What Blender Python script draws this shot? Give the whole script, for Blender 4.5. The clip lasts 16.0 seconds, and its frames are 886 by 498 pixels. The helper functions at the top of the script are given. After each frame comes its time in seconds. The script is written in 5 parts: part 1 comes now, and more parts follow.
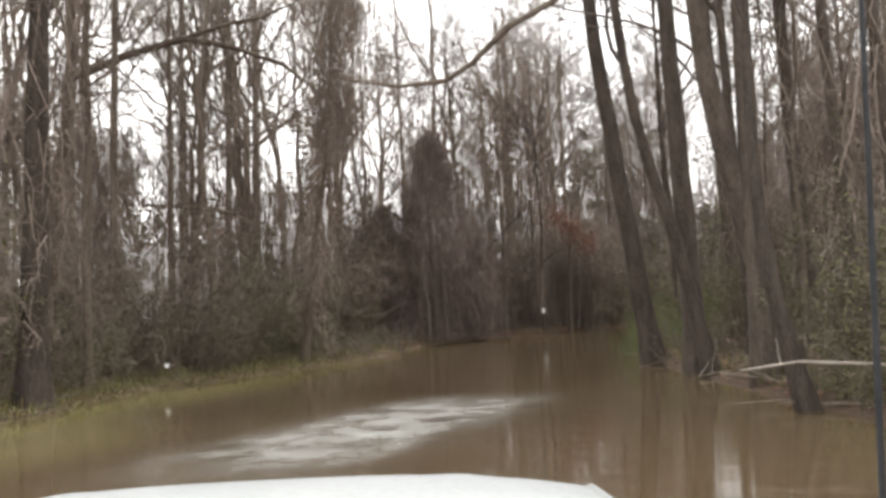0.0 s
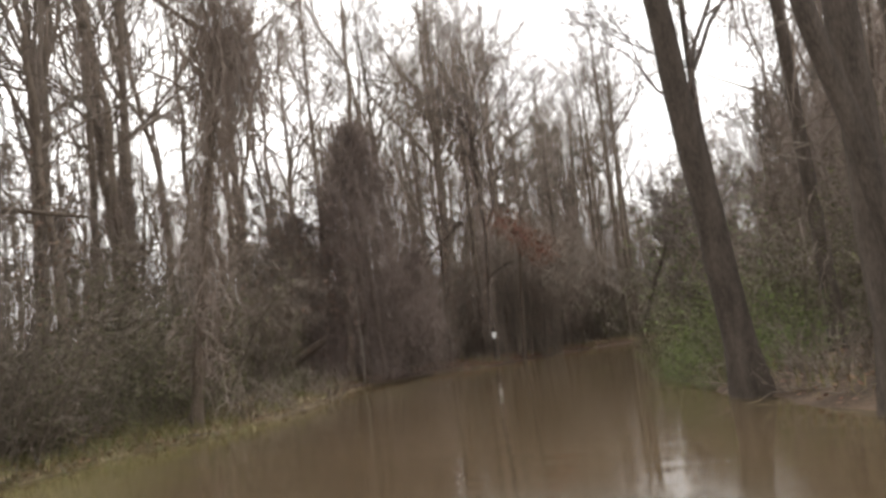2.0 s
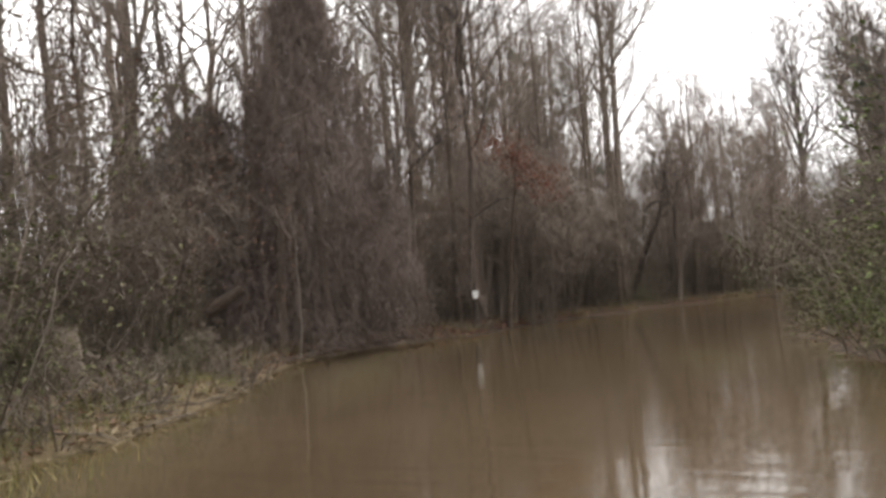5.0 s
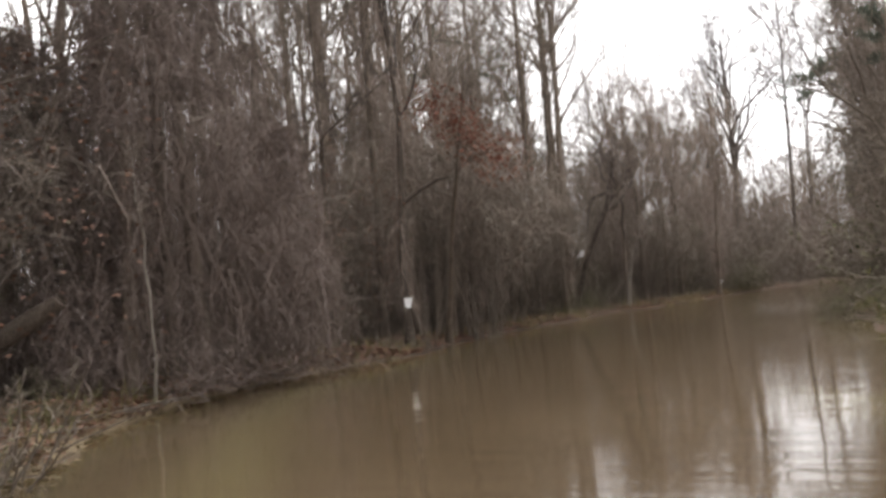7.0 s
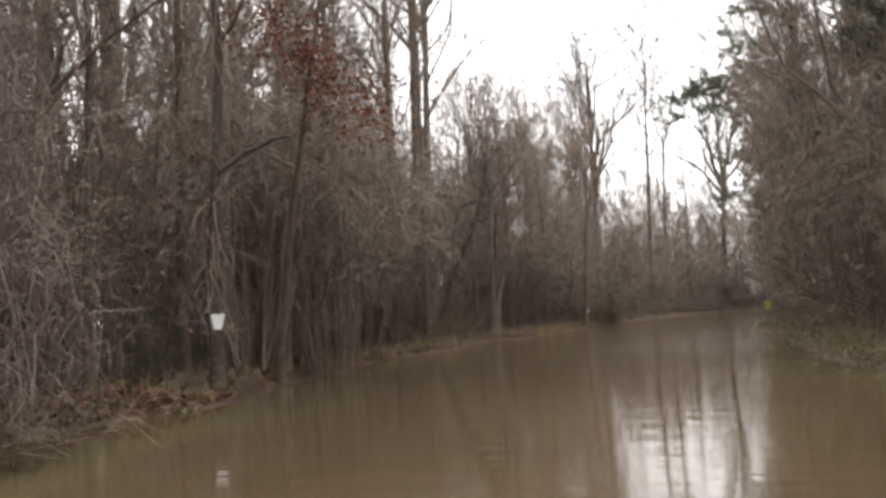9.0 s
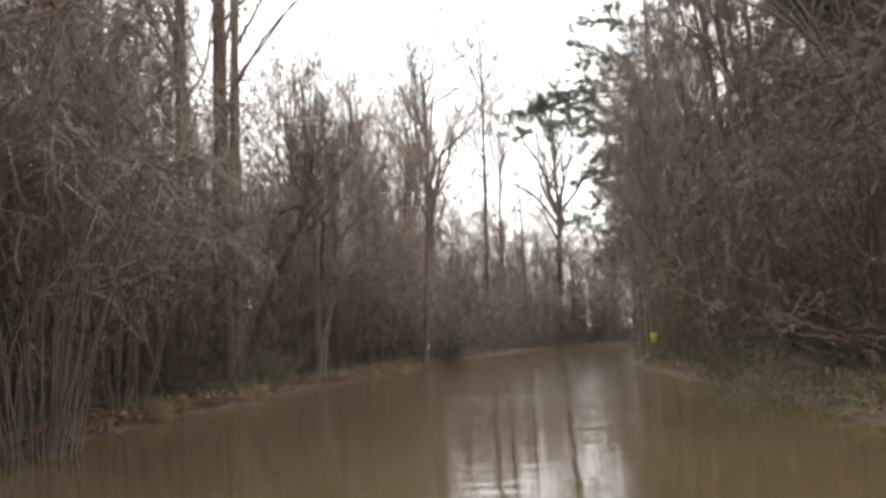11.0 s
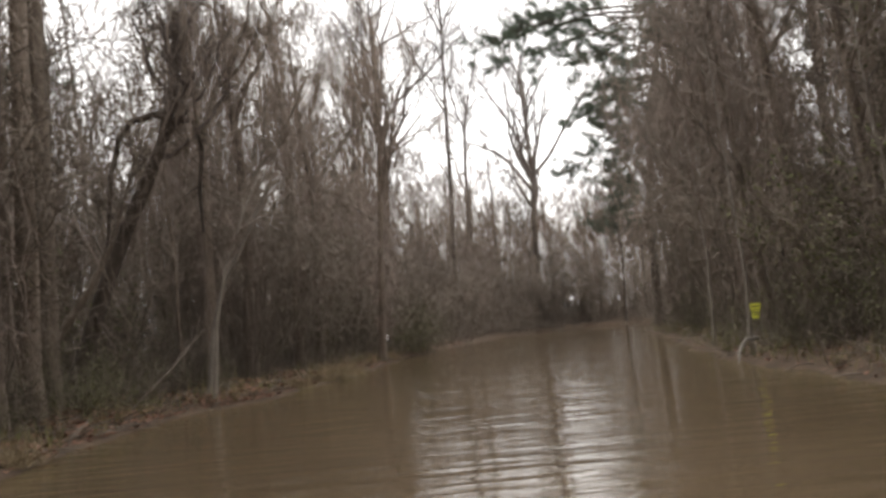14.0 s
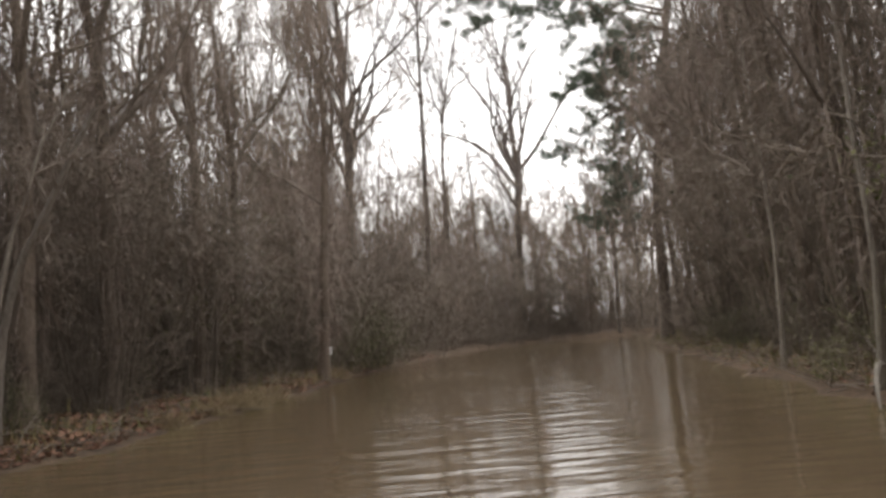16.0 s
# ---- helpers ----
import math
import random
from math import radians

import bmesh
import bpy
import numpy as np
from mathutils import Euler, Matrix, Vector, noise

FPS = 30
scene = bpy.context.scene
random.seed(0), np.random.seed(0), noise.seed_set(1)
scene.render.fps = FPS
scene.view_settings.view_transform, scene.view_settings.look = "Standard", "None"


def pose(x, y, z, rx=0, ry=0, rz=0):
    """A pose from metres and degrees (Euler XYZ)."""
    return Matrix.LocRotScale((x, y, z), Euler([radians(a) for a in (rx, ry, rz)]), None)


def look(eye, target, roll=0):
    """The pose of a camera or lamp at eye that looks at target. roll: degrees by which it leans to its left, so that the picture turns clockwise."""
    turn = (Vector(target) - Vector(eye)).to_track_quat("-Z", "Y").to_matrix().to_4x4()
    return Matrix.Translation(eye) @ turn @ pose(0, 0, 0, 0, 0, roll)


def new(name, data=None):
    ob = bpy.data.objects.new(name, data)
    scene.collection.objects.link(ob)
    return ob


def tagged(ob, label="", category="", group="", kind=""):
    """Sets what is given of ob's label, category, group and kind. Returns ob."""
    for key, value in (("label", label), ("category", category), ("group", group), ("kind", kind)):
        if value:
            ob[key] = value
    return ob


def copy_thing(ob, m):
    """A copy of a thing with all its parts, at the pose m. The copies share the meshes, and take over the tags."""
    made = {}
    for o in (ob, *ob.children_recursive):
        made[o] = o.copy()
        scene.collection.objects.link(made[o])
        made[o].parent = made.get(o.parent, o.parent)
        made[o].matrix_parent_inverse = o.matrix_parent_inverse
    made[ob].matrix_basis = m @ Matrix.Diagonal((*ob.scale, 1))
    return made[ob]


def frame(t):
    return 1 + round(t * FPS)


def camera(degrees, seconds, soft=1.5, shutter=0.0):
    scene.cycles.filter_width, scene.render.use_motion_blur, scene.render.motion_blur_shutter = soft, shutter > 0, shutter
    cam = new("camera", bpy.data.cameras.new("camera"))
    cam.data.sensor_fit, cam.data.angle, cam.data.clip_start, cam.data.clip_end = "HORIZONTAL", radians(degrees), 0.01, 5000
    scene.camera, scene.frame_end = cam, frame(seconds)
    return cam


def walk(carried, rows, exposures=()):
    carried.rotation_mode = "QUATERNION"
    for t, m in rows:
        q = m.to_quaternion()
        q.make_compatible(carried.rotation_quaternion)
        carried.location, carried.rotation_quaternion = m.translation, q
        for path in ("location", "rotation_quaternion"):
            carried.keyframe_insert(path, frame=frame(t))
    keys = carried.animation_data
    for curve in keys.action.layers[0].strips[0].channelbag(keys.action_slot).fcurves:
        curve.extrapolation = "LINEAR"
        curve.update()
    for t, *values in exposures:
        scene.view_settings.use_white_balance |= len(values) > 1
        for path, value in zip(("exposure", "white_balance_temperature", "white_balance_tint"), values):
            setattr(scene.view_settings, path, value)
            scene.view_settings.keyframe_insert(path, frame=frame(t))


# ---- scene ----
cam = camera(54.0, 16.0, soft=3.2)
PATH = [
    (0, (1.581, -0.589, 1.345), (1.448, 1.401, 1.498), -2.9),
    (0.5, (1.212, 1.385, 1.344), (1.146, 3.375, 1.524), -3.6),
    (1, (0.856, 3.356, 1.339), (0.817, 5.345, 1.547), -5.1),
    (1.5, (0.521, 5.316, 1.316), (0.566, 7.307, 1.5), -6.8),
    (2, (0.187, 7.263, 1.292), (0.268, 9.25, 1.504), -6.6),
    (2.5, (-0.113, 9.145, 1.275), (-0.058, 11.133, 1.487), -6.1),
    (3, (-0.337, 10.951, 1.256), (-0.298, 12.938, 1.477), -5.7),
    (3.5, (-0.531, 12.687, 1.253), (-0.44, 14.676, 1.444), -3.7),
    (4, (-0.697, 14.361, 1.246), (-0.566, 16.349, 1.414), -2.3),
    (4.1, (-0.719, 14.693, 1.246), (-0.567, 16.681, 1.402), -1.3),
    (4.2, (-0.725, 15.027, 1.246), (-0.571, 17.016, 1.381), -2.5),
    (6.3, (-0.488, 22.121, 1.313), (-0.15, 24.089, 1.415), -4.4),
    (6.5, (-0.432, 22.817, 1.315), (-0.047, 24.777, 1.414), -5.2),
    (7, (-0.24, 24.604, 1.316), (0.188, 26.554, 1.435), -5.1),
    (7.5, (-0.016, 26.421, 1.309), (0.473, 28.355, 1.456), -3.9),
    (8, (0.316, 28.258, 1.302), (0.87, 30.175, 1.439), -2.6),
    (8.5, (0.814, 30.103, 1.298), (1.482, 31.985, 1.406), -2.5),
    (9, (1.435, 31.933, 1.302), (2.215, 33.769, 1.449), -2.9),
    (9.5, (2.168, 33.746, 1.296), (3.055, 35.528, 1.486), -3.2),
    (10, (2.955, 35.529, 1.278), (3.932, 37.263, 1.478), -3.1),
    (10.2, (3.304, 36.226, 1.277), (4.318, 37.938, 1.48), -3.1),
    (12.3, (7.325, 43.371, 1.255), (8.543, 44.945, 1.451), -3.1),
    (12.5, (7.746, 44.014, 1.254), (8.959, 45.595, 1.43), -3.4),
    (13, (8.869, 45.566, 1.256), (10.15, 47.098, 1.37), -4.7),
    (13.5, (10.031, 47.1, 1.27), (11.293, 48.645, 1.412), -5.2),
    (14, (11.222, 48.595, 1.281), (12.436, 50.175, 1.453), -5.3),
    (14.5, (12.428, 49.975, 1.266), (13.654, 51.546, 1.436), -5.2),
    (15, (13.622, 51.374, 1.263), (14.866, 52.93, 1.443), -5.3),
    (15.5, (14.832, 52.697, 1.266), (16.07, 54.253, 1.48), -4.5),
    (16, (16.082, 53.914, 1.235), (17.327, 55.467, 1.426), -4.8),
]
walk(cam, [(t, look(eye, target, roll)) for t, eye, target, roll in PATH],
     exposures=[(0, 0.42, 6650, 9), (4, 0.42, 6650, 9), (6.5, 0.52, 6550, 10), (10, 0.62, 6650, 9), (12.5, 0.35, 6700, 9), (16, 0.35, 6700, 9)])

# ---------------------------------------------------------------- light
world = bpy.data.worlds.new("overcast_sky")
scene.world = world
world.use_nodes = True
nt = world.node_tree
sky = nt.nodes.new("ShaderNodeTexSky")
sky.sky_type, sky.sun_disc = "NISHITA", False
sky.sun_elevation, sky.sun_rotation = radians(38), radians(-25)
sky.air_density, sky.dust_density, sky.ozone_density = 1.0, 4.0, 1.0
soft_sky = nt.nodes.new("ShaderNodeHueSaturation")
soft_sky.inputs["Saturation"].default_value = 0.12
cloud = nt.nodes.new("ShaderNodeMix")
cloud.data_type = "RGBA"
cloud.inputs["Factor"].default_value = 0.75
cloud.inputs["B"].default_value = (14.0, 13.8, 14.0, 1)
nt.links.new(sky.outputs[0], soft_sky.inputs["Color"])
nt.links.new(soft_sky.outputs[0], cloud.inputs["A"])
nt.links.new(cloud.outputs["Result"], nt.nodes["Background"].inputs[0])
nt.nodes["Background"].inputs[1].default_value = 0.15

sun_data = bpy.data.lights.new("sun", "SUN")
sun_data.energy, sun_data.angle, sun_data.color = 1.0, radians(40), (1.0, 0.97, 0.93)
sun = new("sun", sun_data)
sun.matrix_world = look((0, 0, 60), (-12, -25, 0))


# ---------------------------------------------------------------- materials
def material(name, color, color2, scale=6.0, rough=0.85, bump=0.3, fine=60.0, stretch=(1, 1, 1), vary=0.25, island=False,
             island_colors=None, metallic=0.0, spots=0.35):
    """Two colours mixed at two scales, with relief and a change of tone from object to object."""
    mat = bpy.data.materials.new(name)
    mat.use_nodes = True
    n, l = mat.node_tree.nodes, mat.node_tree.links
    bsdf = n["Principled BSDF"]
    bsdf.inputs["Roughness"].default_value = rough
    bsdf.inputs["Metallic"].default_value = metallic
    bsdf.inputs["Specular IOR Level"].default_value = 0.3
    coord, mapping = n.new("ShaderNodeTexCoord"), n.new("ShaderNodeMapping")
    mapping.inputs["Scale"].default_value = stretch
    l.new(coord.outputs["Object"], mapping.inputs[0])
    big, small = n.new("ShaderNodeTexNoise"), n.new("ShaderNodeTexNoise")
    for tex, s in ((big, scale), (small, fine)):
        tex.inputs["Scale"].default_value, tex.inputs["Detail"].default_value = s, 4
        l.new(mapping.outputs[0], tex.inputs["Vector"])
    ramp = n.new("ShaderNodeValToRGB")
    ramp.color_ramp.elements[0].position, ramp.color_ramp.elements[1].position = 0.5 - spots / 2, 0.5 + spots / 2
    ramp.color_ramp.elements[0].color, ramp.color_ramp.elements[1].color = (*color, 1), (*color2, 1)
    add = n.new("ShaderNodeMath")
    add.operation, add.inputs[1].default_value = "MULTIPLY_ADD", 0.6
    l.new(small.outputs[0], add.inputs[0])
    half = n.new("ShaderNodeMath")
    half.operation, half.inputs[1].default_value, half.inputs[2].default_value = "MULTIPLY_ADD", 0.7, -0.15
    l.new(big.outputs[0], half.inputs[0])
    l.new(half.outputs[0], add.inputs[2])
    l.new(add.outputs[0], ramp.inputs[0])
    last = ramp.outputs[0]
    if island:
        geo, ramp2 = n.new("ShaderNodeNewGeometry"), n.new("ShaderNodeValToRGB")
        for e in range(len(island_colors) - 2):
            ramp2.color_ramp.elements.new(0.5)
        for k, c in enumerate(island_colors):
            ramp2.color_ramp.elements[k].position = k / (len(island_colors) - 1)
            ramp2.color_ramp.elements[k].color = (*c, 1)
        l.new(geo.outputs["Random Per Island"], ramp2.inputs[0])
        last = ramp2.outputs[0]
    info, hsv, rng = n.new("ShaderNodeObjectInfo"), n.new("ShaderNodeHueSaturation"), n.new("ShaderNodeMapRange")
    rng.inputs["To Min"].default_value, rng.inputs["To Max"].default_value = 1 - vary, 1 + vary
    l.new(info.outputs["Random"], rng.inputs["Value"])
    l.new(rng.outputs[0], hsv.inputs["Value"])
    l.new(last, hsv.inputs["Color"])
    l.new(hsv.outputs[0], bsdf.inputs["Base Color"])
    if bump:
        b = n.new("ShaderNodeBump")
        b.inputs["Strength"].default_value, b.inputs["Distance"].default_value = bump, 0.03
        l.new(small.outputs[0], b.inputs["Height"])
        l.new(b.outputs[0], bsdf.inputs["Normal"])
    return mat


BARK = material("bark", (0.10, 0.078, 0.062), (0.24, 0.195, 0.155), 5, 0.9, 0.8, 40, (1, 1, 0.25))
DARK_BARK = material("dark_bark", (0.052, 0.042, 0.034), (0.13, 0.105, 0.086), 6, 0.9, 0.9, 45, (1, 1, 0.25))
PALE_BARK = material("pale_bark", (0.19, 0.165, 0.14), (0.33, 0.295, 0.255), 5, 0.85, 0.5, 40, (1, 1, 0.3))
TWIG = material("twig", (0.152, 0.125, 0.104), (0.268, 0.225, 0.188), 3, 0.9, 0, 30, vary=0.3)
DARK_TWIG = material("dark_twig", (0.085, 0.071, 0.062), (0.165, 0.138, 0.122), 3, 0.9, 0, 30, vary=0.25)
BRUSH = material("brush", (0.150, 0.124, 0.100), (0.27, 0.226, 0.185), 2, 0.9, 0, 30, vary=0.3)
PALE_VINE = material("dead_vine", (0.150, 0.117, 0.101), (0.250, 0.200, 0.175), 1.2, 0.9, 0, 20, vary=0)
DARK_BRUSH = material("dark_brush", (0.11, 0.09, 0.073), (0.20, 0.165, 0.135), 2, 0.9, 0, 30, vary=0.2)
VINE = material("vine", (0.182, 0.146, 0.122), (0.31, 0.252, 0.213), 2, 0.9, 0, 30, vary=0.2)
DRY_LEAF = material("dry_leaf", (0, 0, 0), (0, 0, 0), island=True, rough=0.8, bump=0, vary=0.15,
                    island_colors=[(0.11, 0.06, 0.042), (0.24, 0.125, 0.083), (0.34, 0.20, 0.14), (0.19, 0.092, 0.062)])
RED_LEAF = material("red_leaf", (0, 0, 0), (0, 0, 0), island=True, rough=0.75, bump=0, vary=0.1,
                    island_colors=[(0.15, 0.06, 0.038), (0.25, 0.10, 0.06), (0.20, 0.08, 0.05)])
DULL_LEAF = material("dull_leaf", (0, 0, 0), (0, 0, 0), island=True, rough=0.85, bump=0, vary=0.25,
                     island_colors=[(0.12, 0.095, 0.066), (0.17, 0.145, 0.095), (0.095, 0.10, 0.05), (0.115, 0.115, 0.06), (0.22, 0.17, 0.12)])
GREEN_LEAF = material("green_leaf", (0, 0, 0), (0, 0, 0), island=True, rough=0.95, bump=0, vary=0.25,
                      island_colors=[(0.08, 0.09, 0.036), (0.135, 0.14, 0.06), (0.175, 0.165, 0.085), (0.105, 0.12, 0.052)])
FRESH_LEAF = material("fresh_leaf", (0, 0, 0), (0, 0, 0), island=True, rough=0.8, bump=0, vary=0.2,
                      island_colors=[(0.095, 0.14, 0.03), (0.15, 0.21, 0.05), (0.21, 0.245, 0.085), (0.12, 0.18, 0.045)])
NEEDLE = material("pine_needle", (0, 0, 0), (0, 0, 0), island=True, rough=0.6, bump=0, vary=0.15,
                  island_colors=[(0.06, 0.08, 0.058), (0.085, 0.11, 0.078), (0.11, 0.13, 0.09)])
GRASS = material("grass", (0, 0, 0), (0, 0, 0), island=True, rough=0.7, bump=0, vary=0.1,
                 island_colors=[(0.16, 0.15, 0.05), (0.24, 0.20, 0.09), (0.10, 0.13, 0.04), (0.28, 0.21, 0.11)])
STRAW = material("straw", (0, 0, 0), (0, 0, 0), island=True, rough=0.8, bump=0, vary=0,
                 island_colors=[(0.20, 0.15, 0.09), (0.34, 0.27, 0.17), (0.26, 0.20, 0.12)])
SIGN_WHITE = material("white_sheet", (0.80, 0.80, 0.80), (0.88, 0.88, 0.87), 4, 0.6, 0.05, 50, vary=0)
SIGN_YELLOW = material("yellow_sheet", (0.80, 0.80, 0.08), (0.86, 0.88, 0.14), 4, 0.55, 0.05, 50, vary=0)
CAR_PAINT = material("white_paint", (0.50, 0.53, 0.53), (0.58, 0.61, 0.61), 3, 0.25, 0, 60, vary=0)
BLACK_PLASTIC = material("black_plastic", (0.018, 0.019, 0.021), (0.035, 0.036, 0.04), 8, 0.55, 0.15, 90, vary=0)
RUBBER = material("rubber", (0.015, 0.015, 0.015), (0.03, 0.03, 0.03), 8, 0.8, 0.3, 60, vary=0)
CHROME = material("chrome", (0.55, 0.55, 0.56), (0.65, 0.65, 0.66), 8, 0.2, 0, 60, vary=0, metallic=1.0)
SIGN_INK = material("sign_ink", (0.03, 0.03, 0.03), (0.06, 0.06, 0.05), 4, 0.7, 0, 50, vary=0)


def ground_material():
    mat = material("forest_floor", (0.045, 0.032, 0.022), (0.135, 0.092, 0.062), 1.1, 0.95, 0.9, 14, vary=0)
    n, l = mat.node_tree.nodes, mat.node_tree.links
    bsdf = n["Principled BSDF"]
    base = bsdf.inputs["Base Color"].links[0].from_socket
    att = n.new("ShaderNodeAttribute")
    att.attribute_name = "shore"
    mix = n.new("ShaderNodeMix")
    mix.data_type = "RGBA"
    mix.inputs["B"].default_value = (0.27, 0.20, 0.115, 1)
    l.new(att.outputs["Fac"], mix.inputs["Factor"])
    l.new(base, mix.inputs["A"])
    att2 = n.new("ShaderNodeAttribute")
    att2.attribute_name = "grassy"
    mix2 = n.new("ShaderNodeMix")
    mix2.data_type = "RGBA"
    mix2.inputs["B"].default_value = (0.12, 0.12, 0.045, 1)
    l.new(att2.outputs["Fac"], mix2.inputs["Factor"])
    l.new(mix.outputs["Result"], mix2.inputs["A"])
    l.new(mix2.outputs["Result"], bsdf.inputs["Base Color"])
    return mat


def water_material():
    """Silty flood water: brown body under a clear gloss, with long low ripples."""
    mat = bpy.data.materials.new("muddy_water")
    mat.use_nodes = True
    n, l = mat.node_tree.nodes, mat.node_tree.links
    bsdf = n["Principled BSDF"]
    bsdf.inputs["Roughness"].default_value = 0.065
    bsdf.inputs["IOR"].default_value = 1.33
    coord = n.new("ShaderNodeTexCoord")
    silt = n.new("ShaderNodeTexNoise")
    silt.inputs["Scale"].default_value, silt.inputs["Detail"].default_value = 0.35, 5
    l.new(coord.outputs["Object"], silt.inputs["Vector"])
    ramp = n.new("ShaderNodeValToRGB")
    ramp.color_ramp.elements[0].position, ramp.color_ramp.elements[1].position = 0.3, 0.7
    ramp.color_ramp.elements[0].color, ramp.color_ramp.elements[1].color = (0.085, 0.060, 0.035, 1), (0.112, 0.080, 0.047, 1)
    l.new(silt.outputs[0], ramp.inputs[0])
    att = n.new("ShaderNodeAttribute")
    att.attribute_name = "shallow"
    mix = n.new("ShaderNodeMix")
    mix.data_type = "RGBA"
    mix.inputs["B"].default_value = (0.20, 0.168, 0.08, 1)
    l.new(att.outputs["Fac"], mix.inputs["Factor"])
    l.new(ramp.outputs[0], mix.inputs["A"])
    l.new(mix.outputs["Result"], bsdf.inputs["Base Color"])
    # ripples run across the road's line; they are stronger where the water is chopped up
    mapping = n.new("ShaderNodeMapping")
    turned = n.new("ShaderNodeMapping")
    turned.inputs["Rotation"].default_value = (0, 0, radians(36))
    mapping.inputs["Scale"].default_value = (0.5, 2.3, 1)
    l.new(coord.outputs["Object"], turned.inputs[0])
    l.new(turned.outputs[0], mapping.inputs[0])
    wave = n.new("ShaderNodeTexNoise")
    wave.inputs["Scale"].default_value, wave.inputs["Detail"].default_value = 1.3, 2
    l.new(mapping.outputs[0], wave.inputs["Vector"])
    fine = n.new("ShaderNodeTexNoise")
    fine.inputs["Scale"].default_value, fine.inputs["Detail"].default_value = 0.8, 2
    l.new(coord.outputs["Object"], fine.inputs["Vector"])
    chop = n.new("ShaderNodeAttribute")
    chop.attribute_name = "chop"
    b1, b2 = n.new("ShaderNodeBump"), n.new("ShaderNodeBump")
    b1.inputs["Distance"].default_value = 0.11
    l.new(chop.outputs["Fac"], b1.inputs["Strength"])
    l.new(wave.outputs[0], b1.inputs["Height"])
    b2.inputs["Strength"].default_value, b2.inputs["Distance"].default_value = 0.12, 0.05
    l.new(fine.outputs[0], b2.inputs["Height"])
    # the bow wave before the car: low swell, sky sheen painted into its colour
    swell, sheen_noise, wake_sheen, b3 = n.new("ShaderNodeTexNoise"), n.new("ShaderNodeTexNoise"), n.new("ShaderNodeAttribute"), n.new("ShaderNodeBump")
    swell.inputs["Scale"].default_value, swell.inputs["Detail"].default_value = 1.1, 3
    sheen_noise.inputs["Scale"].default_value, sheen_noise.inputs["Detail"].default_value, sheen_noise.inputs["Distortion"].default_value = 1.6, 9, 0.6
    wake_sheen.attribute_name = "wake_sheen"
    b3.inputs["Distance"].default_value = 0.12
    l.new(coord.outputs["Object"], swell.inputs["Vector"])
    l.new(coord.outputs["Object"], sheen_noise.inputs["Vector"])
    l.new(swell.outputs[0], b3.inputs["Height"])
    l.new(wake_sheen.outputs["Fac"], b3.inputs["Strength"])
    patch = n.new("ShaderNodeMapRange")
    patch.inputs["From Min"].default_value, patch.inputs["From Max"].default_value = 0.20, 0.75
    l.new(sheen_noise.outputs[0], patch.inputs["Value"])
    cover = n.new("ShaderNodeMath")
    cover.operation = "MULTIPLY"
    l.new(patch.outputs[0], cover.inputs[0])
    l.new(wake_sheen.outputs["Fac"], cover.inputs[1])
    # pale grey stands in for sky reflected off the swell
    sky_sheen = n.new("ShaderNodeMix")
    sky_sheen.data_type = "RGBA"
    sky_sheen.inputs["B"].default_value = (0.40, 0.41, 0.39, 1)
    l.new(cover.outputs[0], sky_sheen.inputs["Factor"])
    l.new(mix.outputs["Result"], sky_sheen.inputs["A"])
    l.new(sky_sheen.outputs["Result"], bsdf.inputs["Base Color"])
    dull = n.new("ShaderNodeMapRange")
    dull.inputs["To Min"].default_value, dull.inputs["To Max"].default_value = 0.065, 0.5
    l.new(cover.outputs[0], dull.inputs["Value"])
    l.new(dull.outputs[0], bsdf.inputs["Roughness"])
    l.new(b1.outputs[0], b3.inputs["Normal"])
    l.new(b3.outputs[0], b2.inputs["Normal"])
    l.new(b2.outputs[0], bsdf.inputs["Normal"])
    return mat


